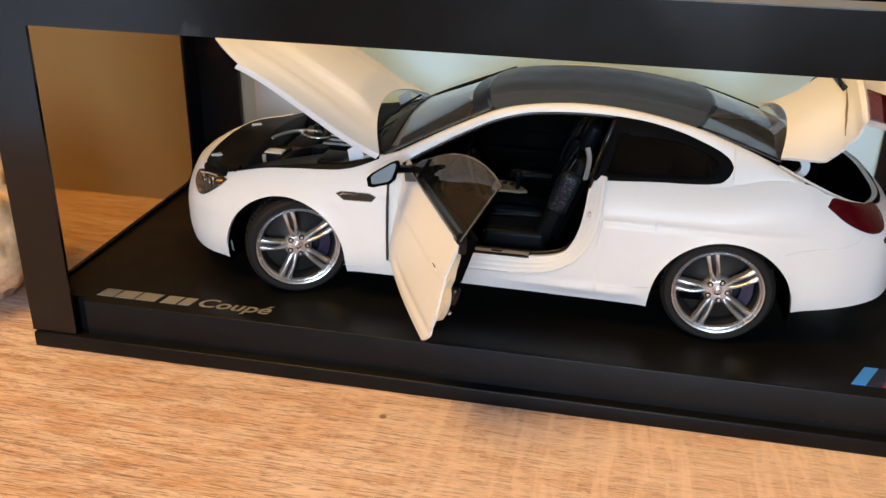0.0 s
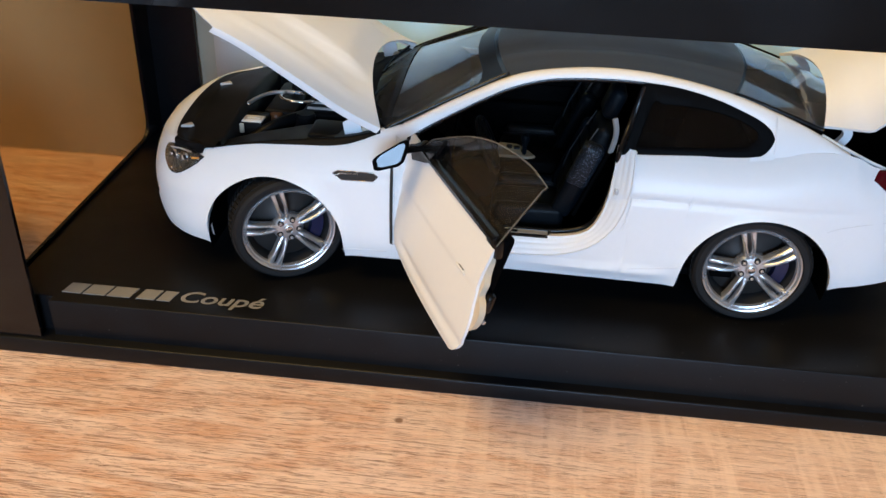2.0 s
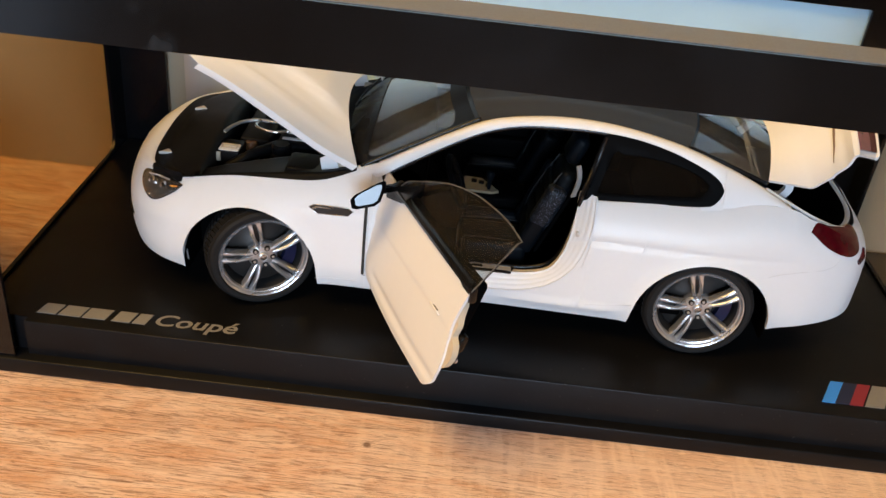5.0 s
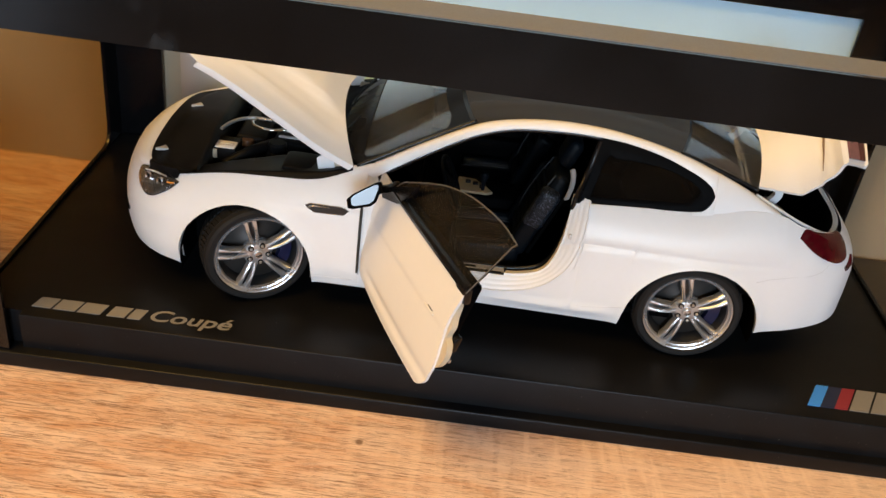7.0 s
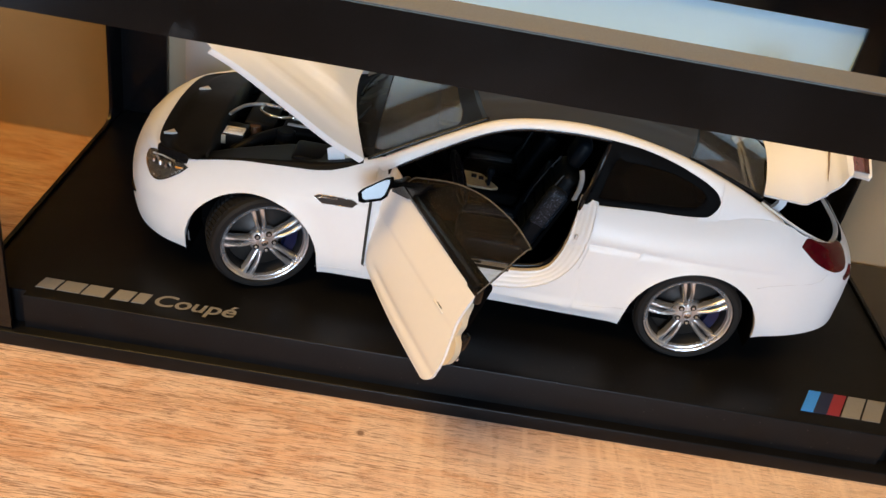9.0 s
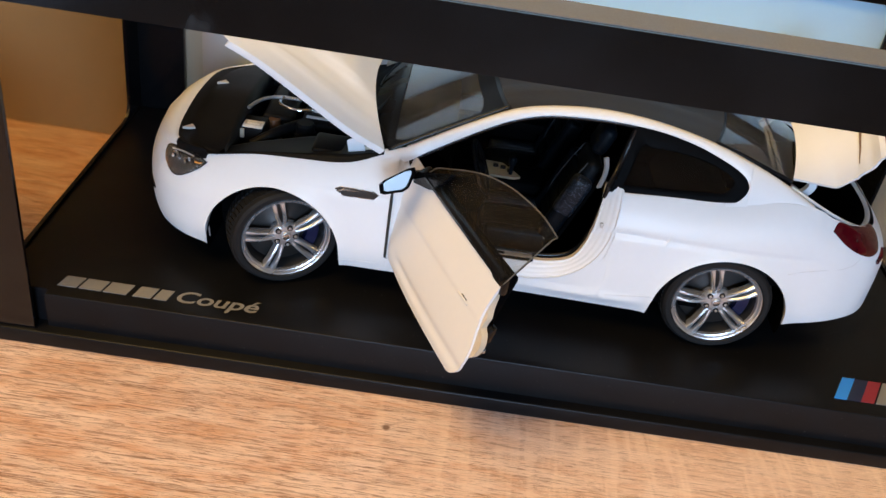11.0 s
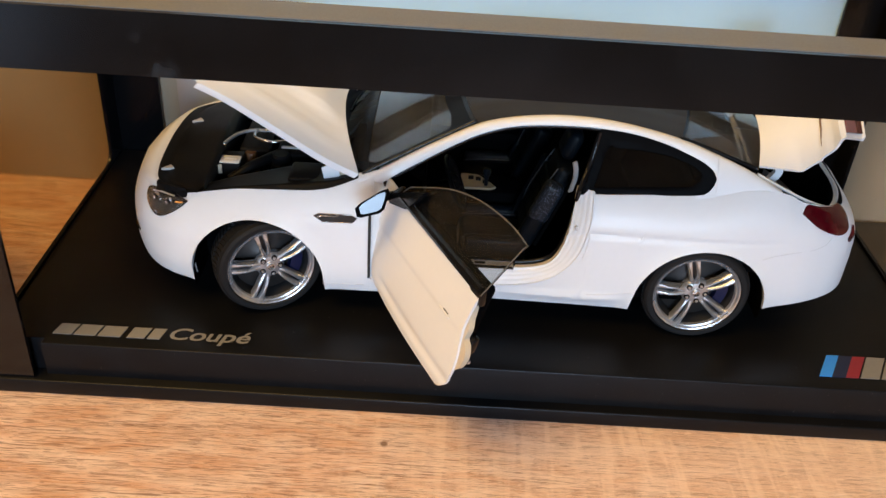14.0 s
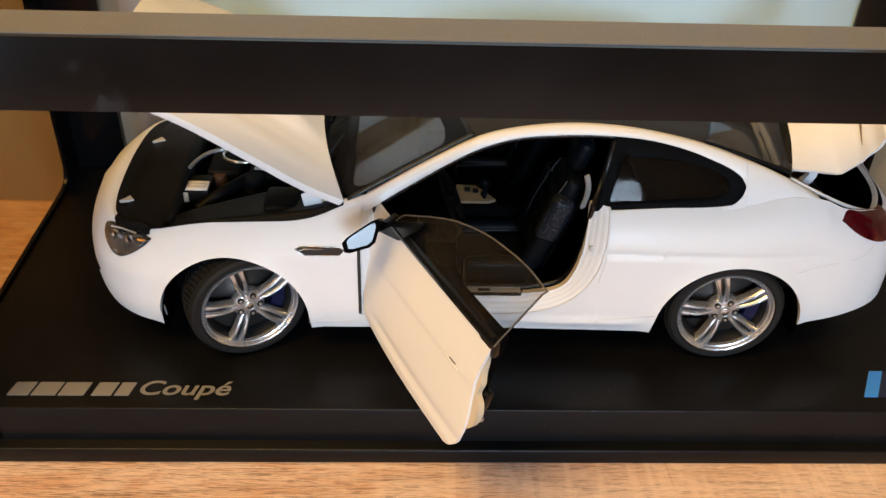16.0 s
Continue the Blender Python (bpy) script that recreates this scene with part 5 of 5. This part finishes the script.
def wheel(place, steer, width, label, spin=0.0):
    """Wheel with its outer face towards -y: tyre, five twin spokes, hub, bolts, disc and caliper."""
    w = new("wheel")
    w.parent = car
    w.matrix_local = Matrix.Translation(place) @ Matrix.Rotation(radians(steer), 4, "Z")
    tagged(w, label)
    h = width / 2
    tyre = lathe([(0.0160, -h + 0.0012), (0.0168, -h + 0.0001), (0.0184, -h), (0.0193, -h + 0.0008), (WR - 0.0003, -h + 0.0021), (WR - 0.0003, -h + 0.0035), (WR - 0.0003, h - 0.0035), (WR - 0.0003, h - 0.0021), (0.0193, h - 0.0008), (0.0175, h), (0.0158, h - 0.001)], 144)
    bmesh.ops.recalc_face_normals(tyre, faces=tyre.faces[:])
    part("tyre", tyre, RUBBER, w, "black low-profile tyre", smooth=25)
    # slanted tread blocks in two rows, standing proud of the carcass
    tread = bmesh.new()
    for k in range(64):
        for y0, y1, lean in ((-h + 0.0024, -0.0006, 0.05), (0.0006, h - 0.0024, -0.05)):
            ring_ = []
            for rr, grow in ((WR - 0.0004, 0.0), (WR + 0.0003, 0.0)):
                for yy, sh in ((y0, 0.0), (y1, lean)):
                    drop = 0.0003 if abs(yy) > 0.003 else 0.0
                    for da in (0.0, 0.066):
                        a = k * 2 * math.pi / 64 + sh + da
                        ring_.append(tread.verts.new(((rr - drop) * math.cos(a), yy, (rr - drop) * math.sin(a))))
            for q in ((4, 5, 7, 6), (0, 1, 5, 4), (2, 3, 7, 6), (0, 2, 6, 4), (1, 3, 7, 5)):
                tread.faces.new([ring_[i] for i in q])
    bmesh.ops.recalc_face_normals(tread, faces=tread.faces[:])
    part("tread", tread, RUBBER, w, smooth=None)
    barrel = lathe([(0.0130, h - 0.001), (0.0134, -h + 0.0060), (0.0138, -h + 0.0042), (0.0144, -h + 0.0026)], 72)
    part("rim_barrel", barrel, BARREL, w, "inner barrel of the rim, shade put into its colour")
    rim_ = lathe([(0.0144, -h + 0.0026), (0.0147, -h + 0.0014), (0.0151, -h + 0.0012), (0.0153, -h + 0.0016), (0.0157, -h + 0.0006), (0.0162, -h + 0.0004), (0.0165, -h + 0.0012)], 72)
    for k in range(5):
        a0 = math.pi / 2 + radians(spin) + k * 2 * math.pi / 5
        ca, sa = math.cos(a0), math.sin(a0)
        for d in (-1, 1):
            # one ridge of the twin spoke: joined at the hub, parted towards the rim
            rows = []
            for i in range(13):
                t = i / 12
                r = 0.0030 + 0.0122 * t
                mid_ = d * (0.00040 + 0.00085 * math.sin(min(1, t / 0.55) * math.pi / 2) + 0.00030 * t)
                hw = 0.00115 - 0.00036 * math.sin(min(1, t / 0.4) * math.pi / 2) + 0.00045 * max(0, t - 0.6) / 0.4
                yy = -h + 0.0021 - 0.0011 * math.sin(t * 2.5)
                ring = []
                for du, dy in ((-1.06, 0.0030), (-1.0, 0.0010), (-0.62, 0.0002), (0.0, 0.0), (0.62, 0.0003), (1.0, 0.0012), (1.06, 0.0030)):
                    u = mid_ + hw * du
                    ring.append((r * ca - u * sa, yy + dy, r * sa + u * ca))
                rows.append(ring)
            rim_ = merge(rim_, grid(rows))
        # dark strip laid in each twin spoke's groove as its painted shade
        rows = []
        for i in range(9):
            t = i / 8
            r = 0.0042 + 0.0108 * t
            yy = -h + 0.0037 - 0.0011 * math.sin(t * 2.5)
            wd = 0.0005 + 0.0007 * t
            rows.append([(r * ca - u * sa, yy, r * sa + u * ca) for u in (-wd, 0, wd)])
        part("spoke_groove_shade", solid(grid(rows), 0.0006), RECESS_SHADE, w)
    rim_ = merge(rim_, lathe([(0.0001, -h + 0.0022), (0.0020, -h + 0.0020), (0.0036, -h + 0.0019), (0.0047, -h + 0.0023), (0.0054, -h + 0.0034), (0.0056, -h + 0.0055)], 40))
    bmesh.ops.recalc_face_normals(rim_, faces=rim_.faces[:])
    part("rim", rim_, ALLOY, w, "silver alloy rim with five twin spokes", smooth=45)
    part("hub_cap", lathe([(0.0001, -h + 0.0012), (0.0013, -h + 0.0012), (0.0017, -h + 0.0015), (0.0018, -h + 0.0024)], 24), DARK_CHROME, w)
    part("hub_ring", lathe([(0.0013, -h + 0.00115), (0.0016, -h + 0.0010), (0.0019, -h + 0.0013), (0.0019, -h + 0.0022)], 24), ALLOY, w)
    for k in range(5):
        a = math.pi / 2 + radians(spin) + math.pi / 5 + k * 2 * math.pi / 5
        at = Matrix.Translation((0.0036 * math.cos(a), -h + 0.0017, 0.0036 * math.sin(a)))
        part("bolt_recess", turned(lathe([(0.0001, 0.0), (0.00105, 0.0), (0.00115, 0.0006)], 16), at), RECESS_SHADE, w)
        part("wheel_bolt", turned(lathe([(0.0001, -0.0005), (0.00036, -0.0005), (0.00055, -0.0003), (0.00060, 0.0004)], 14), at), ALLOY, w)
    disc = lathe([(0.0040, -h + 0.0068), (0.0050, -h + 0.0066), (0.0053, -h + 0.0072), (0.0131, -h + 0.0072), (0.0131, -h + 0.0085), (0.004, -h + 0.0085)], 56)
    part("brake_disc", disc, DISC_STEEL, w, "drilled steel brake disc")
    rows = []
    for i in range(9):
        t = radians(-30 + 54 * i / 8)
        rows.append([(r * math.cos(t), y, r * math.sin(t)) for r, y in ((0.0082, -h + 0.0068), (0.0086, -h + 0.0050), (0.0128, -h + 0.0050), (0.0133, -h + 0.0066), (0.0133, -h + 0.0090), (0.0082, -h + 0.0090))])
    cal = grid(rows, closed=True)
    bmesh.ops.recalc_face_normals(cal, faces=cal.faces[:])
    part("brake_caliper", cal, BLUE, w, "dark blue brake caliper")
    part("inner_barrel", lathe([(0.0139, -h + 0.0100), (0.004, -h + 0.0100)], 40), DARK, w)
    return w


HUB_Z = WR + FLOOR_Z
fw = "silver five twin-spoke wheel turned to steer"
wheel((-0.0818, -0.0437, HUB_Z), 23, 0.0150, fw, 13)
wheel((0.0799, -0.0440, HUB_Z), 0, 0.0160, "silver five twin-spoke rear wheel", 14)
wf = wheel((-0.0800, 0.0430, HUB_Z), 180 + 14, 0.0150, fw)
wheel((0.0792, 0.0430, HUB_Z), 180, 0.0160, "silver five twin-spoke rear wheel")


# ---- cabin ----
def cushion(x0, x1, y0, y1, z0, z1, r, m=None, puff=0.0006):
    b = block(x0, x1, y0, y1, z0, z1, r, 4)
    cx, cy, cz = (x0 + x1) / 2, (y0 + y1) / 2, (z0 + z1) / 2
    if m is not None:
        turned(b, Matrix.Translation((cx, cy, cz)) @ m @ Matrix.Translation((-cx, -cy, -cz)))
    return b


def seat(y):
    s = new("front_seat")
    s.parent = car
    tagged(s, "black leather sports seat with side bolsters")
    part("seat_cushion", cushion(-0.0100, 0.0160, y - 0.0085, y + 0.0085, 0.0180, 0.0272, 0.0028), LEATHER, s)
    for d in (-1, 1):
        part("seat_bolster", cushion(-0.0080, 0.0160, y + d * 0.0115 - 0.0026, y + d * 0.0115 + 0.0026, 0.0190, 0.0298, 0.0022), LEATHER, s)
        part("back_bolster", turned(cushion(-0.0035, 0.0035, d * 0.0110 - 0.0028, d * 0.0110 + 0.0028, 0.0, 0.0290, 0.0022), Matrix.Translation((0.0140, y, 0.0265)) @ Matrix.Rotation(radians(21), 4, "Y")), LEATHER, s)
        if d < 0 and y < 0:
            part("bolster_cover", turned(cushion(-0.0038, 0.0038, d * 0.0110 - 0.0031, d * 0.0110 + 0.0031, 0.0125, 0.0293, 0.0022), Matrix.Translation((0.0140, y, 0.0265)) @ Matrix.Rotation(radians(21), 4, "Y")), SPECKLED, s, "speckled dark bolster cover")
    lean = Matrix.Translation((0.0158, y, 0.0265)) @ Matrix.Rotation(radians(21), 4, "Y")
    part("seat_back", turned(cushion(-0.0030, 0.0035, -0.0095, 0.0095, 0.0, 0.0345, 0.0026), lean), LEATHER, s)
    for k in range(4):
        part("back_pleat", turned(cushion(-0.0042, -0.0024, -0.0082, 0.0082, 0.0030 + 0.0062 * k, 0.0086 + 0.0062 * k, 0.0008), lean), LEATHER, s)
    for d in (-1, 1):
        part("piping", turned(tube(curve([(-0.0026, d * 0.0084, 0.001), (-0.0046, d * 0.0084, 0.012), (-0.0044, d * 0.0083, 0.022), (-0.0032, d * 0.0080, 0.033)], 5), 0.00022, 6), lean), PIPING, s)
        part("piping", tube(curve([(-0.0090, y + d * 0.0088, 0.0265), (0.0020, y + d * 0.0088, 0.0274), (0.0125, y + d * 0.0088, 0.0274)], 5), 0.00022, 6), PIPING, s)
    part("headrest", turned(cushion(-0.0044, 0.0014, -0.0062, 0.0062, 0.0360, 0.0474, 0.0026), lean), LEATHER, s)
    part("seat_shell", turned(cushion(0.0030, 0.0046, -0.0100, 0.0100, 0.0, 0.0330, 0.0007), lean), DARK, s)
    return s


seat(-0.0235)
seat(0.0235)
belt = curve([(0.0283, -0.0408, 0.0662), (0.0291, -0.0413, 0.0630), (0.0292, -0.0412, 0.0590), (0.0284, -0.0405, 0.0538)], 6)
rows = [[p + Vector((0.0, -0.0004, 0)), p + Vector((0.0014, 0.0004, 0.0002))] for p in belt]
part("belt_guide", solid(grid(rows), 0.0008), BELT_GREY, car, "silver belt guide by the headrest")
part("rear_bench", cushion(0.0420, 0.0620, -0.0330, 0.0330, 0.0200, 0.0320, 0.003), LEATHER, car)
part("rear_backrest", turned(cushion(-0.0035, 0.0035, -0.0340, 0.0340, 0.0, 0.0300, 0.003), Matrix.Translation((0.0630, 0, 0.0300)) @ Matrix.Rotation(radians(26), 4, "Y")), LEATHER, car)
part("parcel_shelf", block(0.0740, 0.0985, -0.0350, 0.0350, 0.0585, 0.0605, 0.0006), DARK, car)
dash = []
for y in [-0.043 + 0.086 * k / 16 for k in range(17)]:
    bump_ = 0.0022 * math.exp(-((y + 0.0235) / 0.010) ** 2)
    dash.append([(-0.0480, y, 0.0578), (-0.0400, y, 0.0598 + bump_ * 0.5), (-0.0300, y, 0.0596 + bump_), (-0.0250, y, 0.0560 + bump_), (-0.0235, y, 0.0490), (-0.0270, y, 0.0430), (-0.0300, y, 0.0300)])
part("dashboard", grid(dash), DARK, car, "black dashboard")
for k in range(2):
    part("dial", turned(lathe([(0.0001, 0), (0.0022, 0), (0.0026, -0.0006), (0.0028, 0)], 20, "x"), Matrix.Translation((-0.0238, -0.0265 + 0.006 * k, 0.0520))), SATIN, car)
part("trim_strip", block(-0.0245, -0.0232, -0.0050, 0.0420, 0.0445, 0.0462, 0.0003), BLACK, car)
sw = Matrix.Translation((-0.0125, -0.0235, 0.0460)) @ Matrix.Rotation(radians(66), 4, "Y")
part("steering_wheel", turned(tube([(0.0098 * math.cos(t / 32 * 6.2832), 0.0098 * math.sin(t / 32 * 6.2832), 0) for t in range(33)], 0.0010, 8, caps=False), sw), LEATHER, car, "black steering wheel")
for a in (0, 140, 220):
    part("wheel_spoke", turned(tube([(0.002 * math.cos(radians(a)), 0.002 * math.sin(radians(a)), 0.0006), (0.0093 * math.cos(radians(a)), 0.0093 * math.sin(radians(a)), 0)], [0.0014, 0.0008], 8), sw), BLACK, car)
part("wheel_hub", turned(lathe([(0.0001, 0.0016), (0.0026, 0.0014), (0.0034, 0.0004), (0.0032, -0.0012)], 20, "z"), sw), LEATHER, car)
part("steering_column", turned(tube([(0, 0, 0), (0, 0, -0.013)], 0.0024, 10), sw), DARK, car)
part("centre_console", block(-0.0300, 0.0380, -0.0075, 0.0075, 0.0160, 0.0330, 0.0015, 3), DARK, car)
part("centre_panel", turned(block(-0.0040, 0.0040, -0.0085, 0.0085, -0.0090, 0.0090, 0.0012), Matrix.Translation((-0.0235, 0, 0.0410)) @ Matrix.Rotation(radians(-35), 4, "Y")), DARK, car)
part("console_trim", plate([(-0.0098, -0.0058), (0.0020, -0.0058), (0.0046, -0.0044), (0.0010, 0.0010), (-0.0025, 0.0052), (-0.0095, 0.0058)], [], 0.0010, lambda u, v, w: (u, v, 0.0331 + w)), TRIM, car, "champagne console trim with switches", smooth=None)
for x, y in ((-0.0066, 0.0020), (-0.0036, 0.0012), (-0.0008, -0.0010)):
    part("console_switch", block(x, x + 0.0022, y - 0.0012, y + 0.0014, 0.0338, 0.0346, 0.0003), BLACK, car)
part("gear_knob", turned(lathe([(0.0001, 0.0085), (0.0014, 0.0080), (0.0018, 0.0062), (0.0010, 0.0040), (0.0007, 0)], 16, "z"), Matrix.Translation((0.0005, -0.0035, 0.0338))), LEATHER, car)
part("far_door_trim", block(-0.038, 0.033, 0.0400, 0.0440, 0.0200, 0.0560, 0.0012), DARK, car)
part("far_armrest", block(-0.025, 0.020, 0.0350, 0.0405, 0.0340, 0.0390, 0.0012), DARK, car)
part("far_trim_strip", block(-0.030, 0.028, 0.0390, 0.0402, 0.0455, 0.0460, 0.0002), DARK, car)
part("roof_lining", across(lambda u: HX + (RX - HX) * u, lambda u: lerp(HX + (RX - HX) * u, RAIL_TOP) - 0.0016, lambda u: rail_y(lerp(HX + (RX - HX) * u, RAIL_TOP)), us[::3], lambda u: 0.0020, lambda u: -0.0055 + 0.0125 * u, 15), DARK, car)
part("inside_mirror", block(-0.0130, -0.0118, -0.0050, 0.0050, 0.0735, 0.0765, 0.0006), SATIN, car)

# ---- cream plush beside the case ----
b = bmesh.new()
bmesh.ops.create_icosphere(b, subdivisions=5, radius=1)
for v in b.verts:
    d = v.co.normalized()
    r = 1 + 0.16 * noise.noise(d * 2.3) + 0.10 * noise.noise(d * 6.0 + Vector((3, 1, 2))) + 0.05 * noise.noise(d * 15.0)
    v.co = Vector((d.x * 0.036 * r, d.y * 0.036 * r, max(-0.032, d.z * 0.038 * r)))
bmesh.ops.translate(b, vec=(-0.236, -0.046, SHELF_Z + 0.032), verts=b.verts)
tagged(finish("plush_toy", b, PLUSH, smooth=80), "crumpled cream plush bundle standing beside the case", "soft toy")
